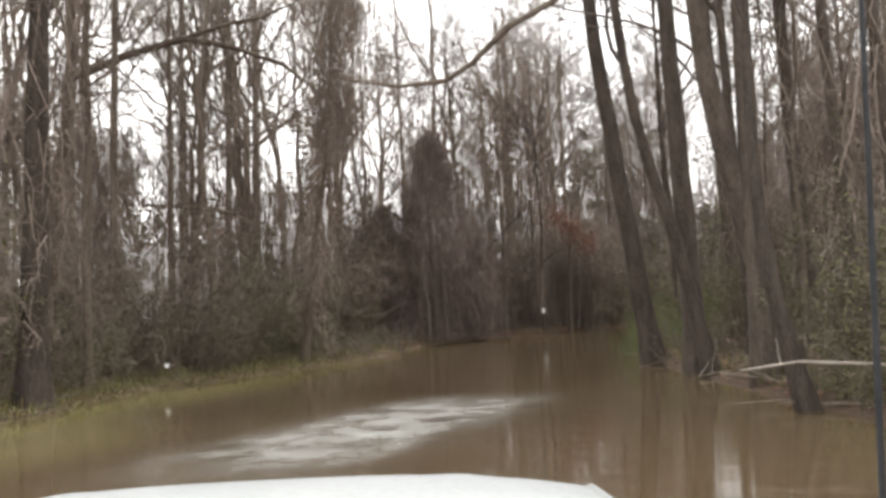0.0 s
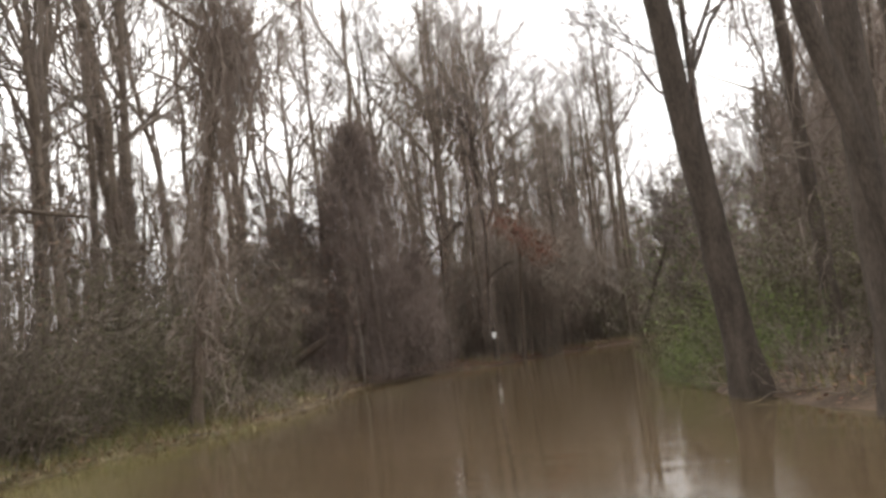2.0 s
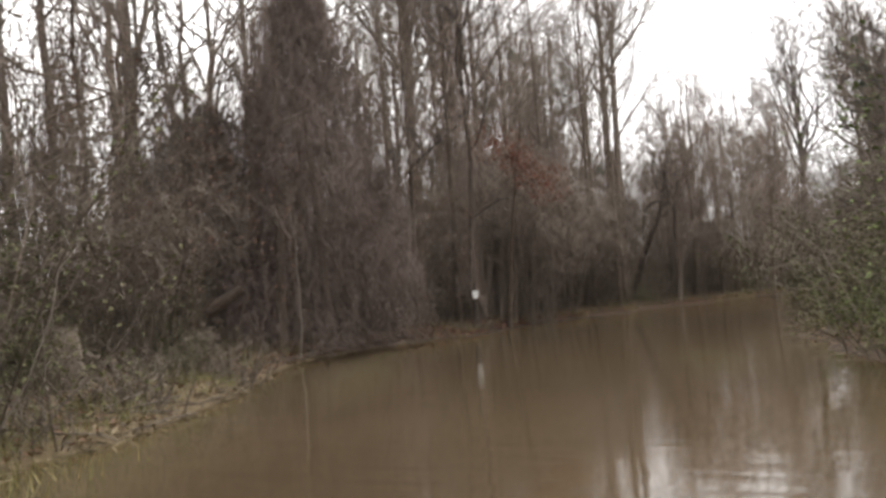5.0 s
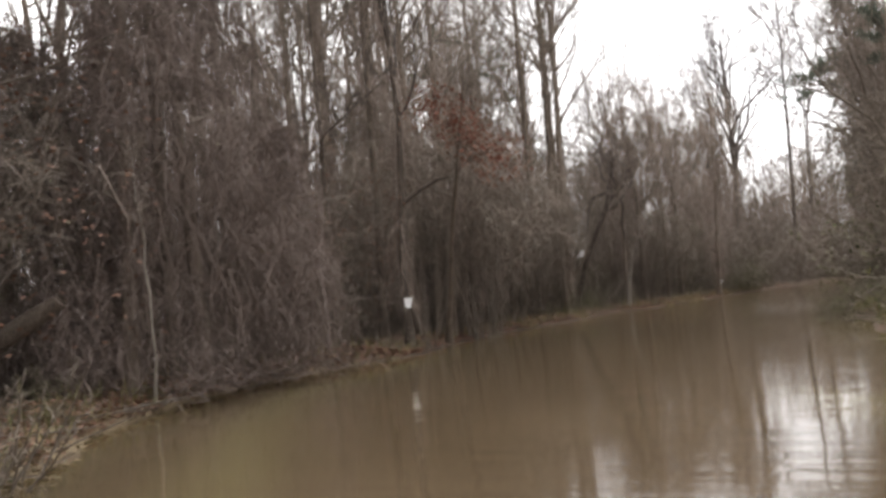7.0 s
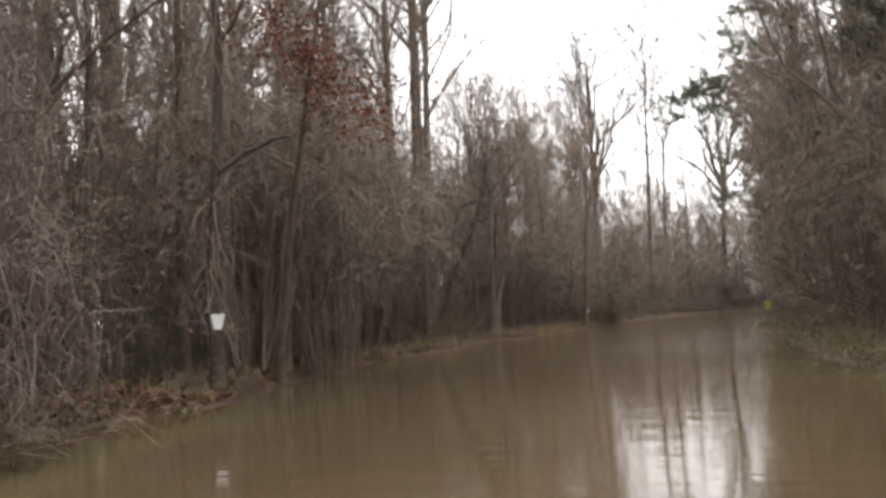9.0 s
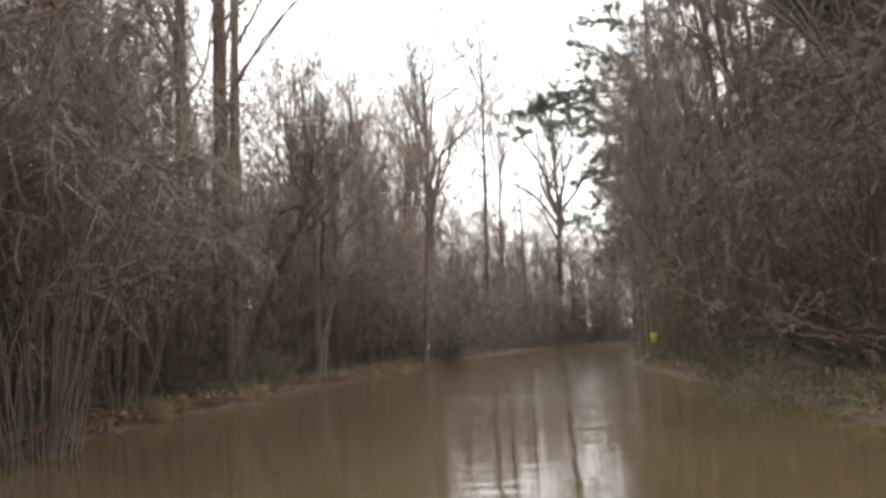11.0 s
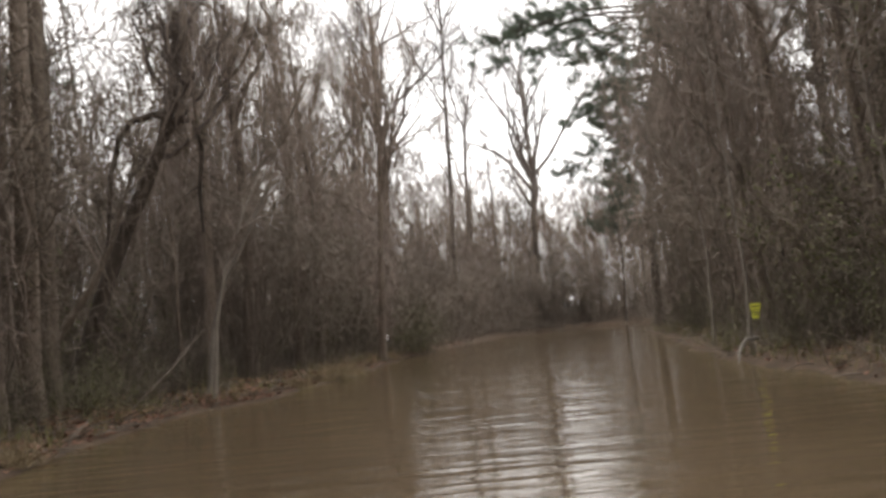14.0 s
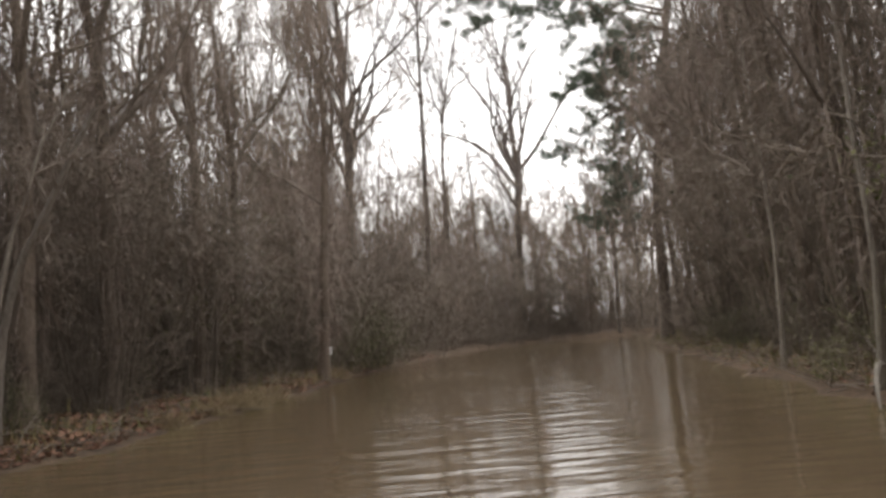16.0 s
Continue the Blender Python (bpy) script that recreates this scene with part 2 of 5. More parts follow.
# ---------------------------------------------------------------- geometry helpers
class Geo:
    """Collects tubes and blades, and turns them into one mesh."""

    def __init__(self):
        self.v, self.f, self.t, self.n = [], [], [], 0

    def tube(self, points, radii, sides=3):
        p = np.asarray(points, float)
        t = np.gradient(p, axis=0)
        t /= np.linalg.norm(t, axis=1, keepdims=True) + 1e-9
        ref = np.array((0.31, 0.95, 0.05)) if abs(t[0, 2]) > 0.6 else np.array((0.02, 0.05, 1.0))
        u = np.cross(t, ref)
        u /= np.linalg.norm(u, axis=1, keepdims=True) + 1e-9
        w = np.cross(t, u)
        a = np.arange(sides) * 2 * math.pi / sides
        ring = np.cos(a)[None, :, None] * u[:, None] + np.sin(a)[None, :, None] * w[:, None]
        v = (p[:, None] + ring * np.asarray(radii, float)[:, None, None]).reshape(-1, 3)
        i = np.arange(len(p) - 1)[:, None] * sides
        j = np.arange(sides)[None]
        k = (j + 1) % sides
        f = np.stack([i + j, i + k, i + sides + k, i + sides + j], -1).reshape(-1, 4) + self.n
        self.v.append(v), self.f.append(f)
        self.n += len(v)

    def blade(self, center, along, across):
        """A small diamond: a leaf or a tuft's needle."""
        c, a, b = (np.asarray(x, float) for x in (center, along, across))
        self.v.append(np.array([c, c + a * 0.45 + b, c + a, c + a * 0.45 - b]))
        self.f.append(np.array([[0, 1, 2, 3]]) + self.n)
        self.n += 4

    def tubes(self, p, r, sides=3):
        """Many thin tubes at once: p holds n lines of k points, r the k radii. Each ends in a point."""
        p = np.asarray(p, float)
        n, k = p.shape[:2]
        if not n:
            return
        r = np.broadcast_to(np.asarray(r, float), (n, k))
        t = np.gradient(p, axis=1)
        t /= np.linalg.norm(t, axis=2, keepdims=True) + 1e-9
        flat = np.abs(t[:, :1, 2:]) < 0.8
        ref = np.where(flat, np.array((0.05, 0.03, 1.0)), np.array((0.9, 0.4, 0.05)))
        u = np.cross(t, ref)
        u /= np.linalg.norm(u, axis=2, keepdims=True) + 1e-9
        w = np.cross(t, u)
        a = np.arange(sides) * 2 * math.pi / sides
        body = k - 1
        ring = np.cos(a)[:, None] * u[:, :body, None] + np.sin(a)[:, None] * w[:, :body, None]
        v = p[:, :body, None] + ring * r[:, :body, None, None]
        v = np.concatenate([v.reshape(n, -1, 3), p[:, -1:]], 1)
        per = body * sides + 1
        j = np.arange(sides)
        m = (j + 1) % sides
        i = np.arange(body - 1)[:, None] * sides
        quads = np.stack([i + j, i + m, i + sides + m, i + sides + j], -1).reshape(-1, 4)
        low = (body - 1) * sides
        tris = np.stack([low + j, low + m, np.full(sides, per - 1)], -1)
        off = (np.arange(n) * per + self.n)[:, None, None]
        self.v.append(v.reshape(-1, 3))
        if len(quads):
            self.f.append((quads[None] + off).reshape(-1, 4))
        self.t.append((tris[None] + off).reshape(-1, 3))
        self.n += n * per

    def ribbons(self, p, r):
        """Many hair-thin twigs at once, each a narrow strip that ends in a point."""
        p = np.asarray(p, float)
        n, k = p.shape[:2]
        if not n:
            return
        r = np.broadcast_to(np.asarray(r, float), (n, k))
        t = np.gradient(p, axis=1)
        ref = np.random.default_rng(n + self.n).normal(0, 1, (n, 1, 3))
        u = np.cross(t, ref)
        u /= np.linalg.norm(u, axis=2, keepdims=True) + 1e-9
        body = k - 1
        v = np.stack([p[:, :body] + u[:, :body] * r[:, :body, None], p[:, :body] - u[:, :body] * r[:, :body, None]], 2)
        v = np.concatenate([v.reshape(n, -1, 3), p[:, -1:]], 1)
        per = body * 2 + 1
        i = np.arange(body - 1) * 2
        quads = np.stack([i, i + 1, i + 3, i + 2], -1)
        off = (np.arange(n) * per + self.n)[:, None, None]
        self.v.append(v.reshape(-1, 3))
        if len(quads):
            self.f.append((quads[None] + off).reshape(-1, 4))
        self.t.append((np.array([[per - 3, per - 2, per - 1]])[None] + off).reshape(-1, 3))
        self.n += n * per

    def blades(self, c, a, b):
        """Many small diamonds at once: leaves or needles."""
        n = len(c)
        self.v.append(np.stack([c, c + a * 0.45 + b, c + a, c + a * 0.45 - b], 1).reshape(-1, 3))
        self.f.append(np.arange(n * 4).reshape(-1, 4) + self.n)
        self.n += n * 4

    def mesh(self, name, smooth=True):
        me = bpy.data.meshes.new(name)
        v = np.concatenate(self.v)
        faces = (np.concatenate(self.f).tolist() if self.f else []) + (np.concatenate(self.t).tolist() if self.t else [])
        me.from_pydata(v.tolist(), [], faces)
        if smooth:
            me.shade_smooth()
        return me


def part(name, geo, mat, parent=None, label="", smooth=True):
    me = geo if isinstance(geo, bpy.types.Mesh) else geo.mesh(name, smooth)
    me.materials.clear()
    me.materials.append(mat)
    ob = new(name, me)
    if parent:
        ob.parent = parent
    return tagged(ob, label)


def bm_part(name, bm, mat, parent=None, label=""):
    me = bpy.data.meshes.new(name)
    bm.to_mesh(me)
    bm.free()
    return part(name, me, mat, parent, label)


def unit(v):
    v = np.asarray(v, float)
    return v / (np.linalg.norm(v) + 1e-9)


def some_way(rng, up=0.0):
    a = rng.uniform(0, 2 * math.pi)
    return np.array((math.cos(a) * math.cos(up), math.sin(a) * math.cos(up), math.sin(up)))


def bough(geo, rng, start, way, length, r0, r1, segs, sides, wander=0.18, rise=0.15):
    """One crooked branch. Returns its points."""
    p, d, pts = np.array(start, float), unit(way), [np.array(start, float)]
    for s in range(segs):
        d = unit(d + np.array((rng.uniform(-1, 1), rng.uniform(-1, 1), rng.uniform(-1, 1))) * wander + np.array((0, 0, rise)))
        p = p + d * length / segs
        pts.append(p.copy())
    geo.tube(pts, np.linspace(r0, r1, segs + 1), sides)
    return np.array(pts)


def between(pts, s):
    x = s * (len(pts) - 1)
    i = min(int(x), len(pts) - 2)
    return pts[i] + (pts[i + 1] - pts[i]) * (x - i), unit(pts[i + 1] - pts[i])


def ways(gen, n, low, high):
    """n directions between two elevations."""
    a, e = gen.uniform(0, 2 * math.pi, n), gen.uniform(low, high, n)
    return np.stack([np.cos(a) * np.cos(e), np.sin(a) * np.cos(e), np.sin(e)], 1)


def normed(v):
    return v / (np.linalg.norm(v, axis=-1, keepdims=True) + 1e-9)


def sticks(geo, gen, at, way, length, radii, wander=0.3, rise=0.1, hair=False):
    """Many crooked sticks. Returns their points."""
    k = len(radii)
    p, d, out = at, normed(way), [at]
    for _ in range(k - 1):
        d = normed(d + gen.uniform(-1, 1, d.shape) * wander + np.array((0, 0, rise)))
        p = p + d * (length / (k - 1))[:, None]
        out.append(p)
    pts = np.stack(out, 1)
    (geo.ribbons if hair else geo.tubes)(pts, radii)
    return pts


def along_sticks(gen, pts, per, low=0.2):
    """per places on each of the lines, with the line's way there and its index."""
    n, k = pts.shape[:2]
    idx = np.repeat(np.arange(n), per)
    x = gen.uniform(low, 1, len(idx)) * (k - 1) * 0.999
    i = x.astype(int)
    a, b2 = pts[idx, i], pts[idx, i + 1]
    return a + (b2 - a) * (x - i)[:, None], normed(b2 - a), idx


def aside(gen, tow, low, high):
    """Directions that leave the given ones by an angle between low and high, in radians."""
    side = np.cross(tow, gen.normal(0, 1, tow.shape))
    a = gen.uniform(low, high, len(tow))[:, None]
    return tow * np.cos(a) + normed(side) * np.sin(a)


def crown_on(geo, rng, trunk, radii, first, limbs, spread, fine=1.0, limb_len=None, lift=0.7, thick=1.0, twig=1.0):
    """Leaders, forking limbs, branches and twigs on a trunk's upper part, from the share first of its length up."""
    gen = np.random.default_rng(rng.randint(0, 10**6))
    height = np.linalg.norm(trunk[-1] - trunk[0])
    many = max(2, int(round(4 * fine)))
    spots, axes = [], []
    leaders = 2 if height > 9 else 0
    for k in range(limbs + leaders):
        leader = k >= limbs
        s = rng.uniform(first + 0.05, first + 0.3) if leader else first + (1 - first) * ((k + rng.random()) / limbs) ** 0.9
        start, along_way = between(trunk, min(s, 0.995))
        here = float(np.interp(s, np.linspace(0, 1, len(radii)), radii))
        if leader:
            way, length, r = unit(along_way + some_way(rng, 0.1) * rng.uniform(0.35, 0.6)), height * (1 - s) * rng.uniform(0.75, 1.0), here * 0.72
        else:
            way = unit(some_way(rng, rng.uniform(-0.1, 0.7)) * spread + along_way * lift)
            length, r = (limb_len or height * 0.33) * (1.2 - 0.7 * s) * rng.uniform(0.6, 1.4), here * 0.5
        r = max(r, 0.02) * thick
        tip = min(max(r * 0.2, 0.004), 0.012)
        limb = bough(geo, rng, start, way, length, r, tip, 8, 4, 0.30, 0.07)
        axes.append((limb, length))
        for q in ((0.3, 0.55, 0.75) if leader else (0.35, 0.65)):
            at, tow = between(limb, q + rng.uniform(-0.08, 0.08))
            fork = unit(aside(gen, tow[None], 0.45, 0.85)[0] + np.array((0, 0, 0.15)))
            axes.append((bough(geo, rng, at, fork, length * (1 - q) * rng.uniform(0.8, 1.15), max(r * (1 - q) * 0.75, tip), tip * 0.8, 6, 3, 0.30, 0.08), length * 0.8))
    for axis, length in axes:
        at, tow, _i = along_sticks(gen, axis[None], many, 0.2)
        sub = sticks(geo, gen, at, aside(gen, tow, 0.4, 1.0), length * gen.uniform(0.18, 0.42, len(at)), np.array([0.012, 0.010, 0.008, 0.004]) * (0.4 + 0.6 * twig) * 0.8, 0.30, 0.09)
        spots.append(sub[:, 1:].reshape(-1, 3))
        at, tow, _i = along_sticks(gen, np.concatenate([sub, axis[None, [-5, -3, -2, -1]]]), many + 1, 0.15)
        mid = sticks(geo, gen, at, aside(gen, tow, 0.4, 1.1), length * gen.uniform(0.08, 0.22, len(at)), np.array([0.0085, 0.007, 0.003]) * twig * 0.8, 0.36, 0.06, hair=True)
        at, tow, _i = along_sticks(gen, mid, 2, 0.15)
        sticks(geo, gen, at, aside(gen, tow, 0.4, 1.2), length * gen.uniform(0.04, 0.11, len(at)), np.array([0.0062, 0.002]) * twig * 0.85, 0.3, 0.05, hair=True)
    return np.concatenate(spots)


def trunk_geo(via, r0, top_share=0.22, sides=9, flare=1.5, rng=None, wander=0.0):
    """A trunk through a few points, smoothed, with a flared foot. Returns geometry, points and radii."""
    via = np.asarray(via, float)
    s = np.r_[0, np.cumsum(np.linalg.norm(np.diff(via, axis=0), axis=1))]
    n = max(10, int(s[-1] / 0.9))
    x = np.linspace(0, s[-1], n)
    pts = np.stack([np.interp(x, s, via[:, k]) for k in range(3)], 1)
    for _ in range(3):
        pts[1:-1] = (pts[:-2] + 2 * pts[1:-1] + pts[2:]) / 4
    if rng:
        for k in range(2, n):
            pts[k, :2] += np.array((rng.uniform(-1, 1), rng.uniform(-1, 1))) * wander
    share = x / s[-1]
    radii = r0 * (1 - (1 - top_share) * share) * (1 + (flare - 1) * np.exp(-x / 0.35))
    g = Geo()
    g.tube(pts, radii, sides)
    return g, pts, radii


def hanging_vines(geo, rng, trunk, count, reach, low, high, droop=2.2, spots=None):
    """Strands of climbing vine that hang round a trunk, thickest about its middle, with short side shoots."""
    gen = np.random.default_rng(rng.randint(0, 10**6))
    s = gen.uniform(low, high, count)
    x = s * (len(trunk) - 1) * 0.999
    i = x.astype(int)
    at = trunk[i] + (trunk[i + 1] - trunk[i]) * (x - i)[:, None]
    bulge = 0.45 + 0.55 * np.sin(math.pi * np.clip((s - low) / (high - low + 1e-6) * 0.8 + 0.1, 0, 1))
    lobes = 0.75 + 0.25 * np.sin(7 * s + rng.random() * 6)
    off = ways(gen, count, -0.2, 0.3) * (reach * np.sqrt(gen.uniform(0, 1, count)) * bulge * lobes)[:, None]
    length = gen.uniform(0.3, 1.0, count) * droop
    p0 = at + off
    if spots is not None and len(spots):
        from_limb = gen.random(count) < 0.6
        pick = spots[gen.integers(0, len(spots), count)]
        p0 = np.where(from_limb[:, None], pick, p0)
        at, off = np.where(from_limb[:, None], pick + (0, 0, 0.05), at), np.where(from_limb[:, None], 0.0, off)
    p1 = p0 + gen.uniform(-0.38, 0.38, (count, 3)) - np.stack([0 * s, 0 * s, length * 0.5], 1)
    p2 = p1 + gen.uniform(-0.42, 0.42, (count, 3)) - np.stack([0 * s, 0 * s, length * 0.5], 1)
    for p in (p1, p2):
        p[:, 2] = np.maximum(p[:, 2], trunk[0, 2] + gen.uniform(0.25, 1.8, count))
    pts = np.stack([at + off * 0.3, p0, p1, p2], 1)
    geo.ribbons(pts, [0.010, 0.012, 0.010, 0.004])
    at, tow, _i = along_sticks(gen, pts, 4, 0.1)
    sticks(geo, gen, at, tow * 0.4 + ways(gen, len(at), -0.9, 0.9), gen.uniform(0.15, 0.6, len(at)), [0.008, 0.006, 0.002], 0.5, -0.1, hair=True)


# ---------------------------------------------------------------- the plan: where water meets land
LEFT_SHORE = [(-6.2, -60), (-6.2, 5), (-6.2, 12), (-6.4, 18), (-4.9, 22), (-3.6, 25.5), (-2.7, 31), (-2.4, 36), (-1.6, 40), (0.6, 44), (3.5, 46.3),
              (5.6, 50.4), (8.0, 54.2), (10.2, 56.6), (13.2, 60), (17, 64.8), (20.2, 66.9), (23.4, 70), (28.2, 75), (32, 79), (38, 85), (47, 92), (54, 97)]
RIGHT_SHORE = [(5.4, -60), (5.4, 8), (5.2, 15), (5.1, 20), (5.1, 23), (5.6, 26), (7.2, 31), (8.8, 35), (11, 38.5), (13.1, 41.5), (15.2, 44.7), (18.2, 48.6),
               (22, 53.5), (25.6, 58), (30, 62.5), (36, 68), (41, 73), (48, 79), (58, 86), (66, 90)]
OUTLINE = np.array(LEFT_SHORE + [(62, 99.5)] + RIGHT_SHORE[::-1], float)


def shore_distance(x, y):
    """Metres from the waterline, positive on land."""
    p = np.stack([np.ravel(x), np.ravel(y)], 1).astype(float)
    best, inside = np.full(len(p), 1e9), np.zeros(len(p), bool)
    for a, b in zip(OUTLINE, np.roll(OUTLINE, -1, 0)):
        ab = b - a
        t = np.clip(((p - a) @ ab) / (ab @ ab), 0, 1)
        best = np.minimum(best, np.linalg.norm(p - a - t[:, None] * ab, axis=1))
        crosses = ((a[1] > p[:, 1]) != (b[1] > p[:, 1])) & (p[:, 0] < (b[0] - a[0]) * (p[:, 1] - a[1]) / (b[1] - a[1] + 1e-12) + a[0])
        inside ^= crosses
    return np.where(inside, -best, best).reshape(np.shape(x))


def ground_height(x, y):
    """The lie of the land: a sunken road bed, a low bank and a nearly level forest floor."""
    x, y = np.asarray(x, float), np.asarray(y, float)
    ripple = 0.6 * np.sin(x * 1.7 + 1.3 * np.sin(y * 0.9)) + 0.6 * np.sin(y * 1.9 + 1.7 * np.sin(x * 0.7)) + 0.4 * np.sin(3.1 * x + 2.3 * y)
    d = shore_distance(x, y) + 0.16 * ripple
    left_meadow = np.clip(1 - np.abs(y - 16) / 14, 0, 1) * (x < 0)
    bank = np.where(d > 0, (0.30 - 0.17 * left_meadow) * (1 - np.exp(-d / 0.7)) + 0.022 * np.minimum(d, 25), -0.35 * (1 - np.exp(np.minimum(d, 0) / 1.6)))
    return bank + 0.05 * ripple * np.clip(d, 0, 1)


def ground_at(x, y):
    return float(ground_height(np.array([x]), np.array([y]))[0])


def stretched(lo, hi, step, reach, grow=1.25):
    mid = np.arange(lo, hi + step, step)
    out, d = [], step
    while not out or abs(out[-1]) < reach:
        d *= grow
        out.append((out[-1] if out else 0) + d)
    out = np.array(out)
    return np.r_[lo - out[::-1], mid, mid[-1] + out]


def sheet(name, xs, ys, z, mat, attributes):
    gx, gy = np.meshgrid(xs, ys)
    gz = z(gx, gy)
    nx, ny = len(xs), len(ys)
    v = np.stack([gx, gy, gz], -1).reshape(-1, 3)
    i = (np.arange(ny - 1)[:, None] * nx + np.arange(nx - 1)[None]).reshape(-1)
    f = np.stack([i, i + 1, i + 1 + nx, i + nx], -1)
    me = bpy.data.meshes.new(name)
    me.from_pydata(v.tolist(), [], f.tolist())
    me.shade_smooth()
    for key, fn in attributes.items():
        att = me.attributes.new(key, "FLOAT", "POINT")
        att.data.foreach_set("value", np.asarray(fn(gx, gy), np.float32).ravel())
    return part(name, me, mat)


def shore_strip(x, y):
    d = shore_distance(x, y)
    return np.clip(1 - np.abs(d - 0.25) / 0.55, 0, 1) * np.clip((y - 6) / 8, 0, 1) * np.clip((46 - y) / 4, 0, 1) * (x < 4) * 0.85


def grassy_ground(x, y):
    d = shore_distance(x, y)
    return np.clip(1 - np.abs(d - 1.2) / 2.0, 0, 1) * np.clip(1 - np.abs(y - 20) / 14, 0, 1) * (x < 2) * 0.7


ground = sheet("ground", stretched(-26, 72, 0.62, 1600), stretched(-12, 108, 0.62, 1600), ground_height, ground_material(),
               {"shore": shore_strip, "grassy": grassy_ground})
tagged(ground, "brown forest floor with leaf litter and low muddy banks", "ground", kind="structure")


def shallow_water(x, y):
    d = shore_distance(x, y)
    meadow = np.clip(1 - np.abs(y - 14) / 16, 0, 1) * (x < 0)
    edge = np.clip(1 + d / (1.4 + 1.6 * meadow), 0, 1)
    # the flooded road's pale edge shows through
    verge = 0.5 * np.exp(-(((d + 2.0) / 0.5) ** 2)) * np.clip((y - 28) / 4, 0, 1) * np.clip((47 - y) / 4, 0, 1) * (x < 6)
    near_verge = np.clip((d + 3.2 + 0.5 * np.sin(y * 0.8)) / 1.6, 0, 1) * np.clip((24 - y) / 6, 0, 1) * (x < 0)
    return np.maximum(np.maximum(edge * (0.25 + 0.75 * meadow), verge), near_verge)


def chopped_water(x, y):
    ahead = np.clip((x * 0.66 + y * 0.75 - 43) / 8, 0, 1) * np.clip((92 - x * 0.66 - y * 0.75) / 12, 0, 1)
    riffle = np.exp(-(((x - 31.5) * 0.37 + (y - 73.6) * 0.93) / 0.35) ** 2) * np.exp(-(((x - 31.5) * 0.93 - (y - 73.6) * 0.37) / 2.4) ** 4)
    return 0.05 + 0.26 * ahead + 0.9 * riffle


def sheen_water(x, y):
    """The patch of bow swell and painted sky sheen, longer than it is wide."""
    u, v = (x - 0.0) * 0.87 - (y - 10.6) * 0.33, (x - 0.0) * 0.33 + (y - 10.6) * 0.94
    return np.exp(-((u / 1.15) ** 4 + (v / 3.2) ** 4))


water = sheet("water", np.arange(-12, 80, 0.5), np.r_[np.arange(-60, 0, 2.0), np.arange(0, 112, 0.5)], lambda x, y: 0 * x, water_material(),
              {"shallow": shallow_water, "chop": chopped_water, "wake_sheen": sheen_water})
tagged(water, "muddy brown flood water with soft reflections covering the road", "water", kind="structure")


# ---------------------------------------------------------------- kinds of plants
def bare_tree(via, r0, seed, first=0.45, limbs=12, spread=1.0, fine=1.0, top_share=0.2, bark=BARK, limb_len=None, lift=0.7, vines=0, vine_reach=0.5, leaf=None,
              leaves=0, wander=0.03, label="tall bare deciduous tree with grey brown bark", group="bare trees along the banks", thick=1.0, vine_to=0.75, droop=2.2, twig=1.15):
    rng = random.Random(seed)
    root = tagged(new("tree"), label, "tree", group)
    base = Vector(via[0])
    local = [tuple(Vector(p) - base) for p in via]
    g, pts, radii = trunk_geo(local, r0, top_share, rng=rng, wander=wander)
    part("trunk", g, bark, root)
    crown = Geo()
    spots = crown_on(crown, rng, pts, radii, first, limbs, spread, fine, limb_len, lift, thick, twig)
    part("crown", crown, DARK_TWIG if bark is DARK_BARK else TWIG, root)
    if vines:
        hang = Geo()
        hanging_vines(hang, rng, pts, vines, vine_reach, 0.08, vine_to, droop, spots if vines > 200 else None)
        part("vine_curtain", hang, VINE, root, "brown hanging vines round the trunk")
    if leaves:
        fol = Geo()
        for _ in range(leaves):
            s = rng.uniform(first, 1)
            at, _w = between(pts, s)
            c = at + some_way(rng, rng.uniform(-0.4, 0.6)) * (limb_len or 2.0) * math.sqrt(rng.random()) * 0.9
            fol.blade(c, some_way(rng, -0.4) * 0.11, some_way(rng) * 0.035)
        part("foliage", fol, leaf or DRY_LEAF, root, "small fresh green leaves" if leaf is FRESH_LEAF else "dry brown leaves still on the twigs", smooth=False)
    root.location = base
    return root


def forest_kind(seed, height, r0, fine, limbs, first, twig=1.3):
    rng = random.Random(seed)
    bend = lambda k: rng.uniform(-1, 1) * height * k
    lean = (bend(0.11), bend(0.11))
    return bare_tree([(0, 0, 0), (lean[0] * 0.2 + bend(0.02), lean[1] * 0.2 + bend(0.02), height * 0.35), (lean[0] * 0.6 + bend(0.025), lean[1] * 0.6, height * 0.68), (*lean, height)],
                     r0, seed, first + 0.08, limbs, 1.35, fine, wander=0.11, lift=0.45, twig=twig, limb_len=height * 0.42, group="woodland behind the banks", label="tall slender bare woodland tree")


def sapling_kind(seed, height, vines=0):
    return bare_tree([(0, 0, 0), (0.1, 0.05, height * 0.5), (random.Random(seed).uniform(-0.9, 0.9), 0.3, height)], 0.045, seed, 0.25, 9, 0.9, 0.75, limb_len=height * 0.2,
                     vines=vines, vine_reach=0.35, wander=0.06, group="saplings in the brush", label="thin bare sapling with fine twigs", top_share=0.3)


def understory_kind(seed, height):
    rng = random.Random(seed)
    return bare_tree([(0, 0, 0), (rng.uniform(-0.4, 0.4), rng.uniform(-0.4, 0.4), height * 0.5), (rng.uniform(-1.2, 1.2), rng.uniform(-1.2, 1.2), height)], 0.06, seed, 0.12, 10, 1.2, 0.5,
                     limb_len=height * 0.34, lift=0.45, wander=0.08, twig=1.9, top_share=0.3, group="small trees in the brush", label="small bare tree with a dense twiggy crown")


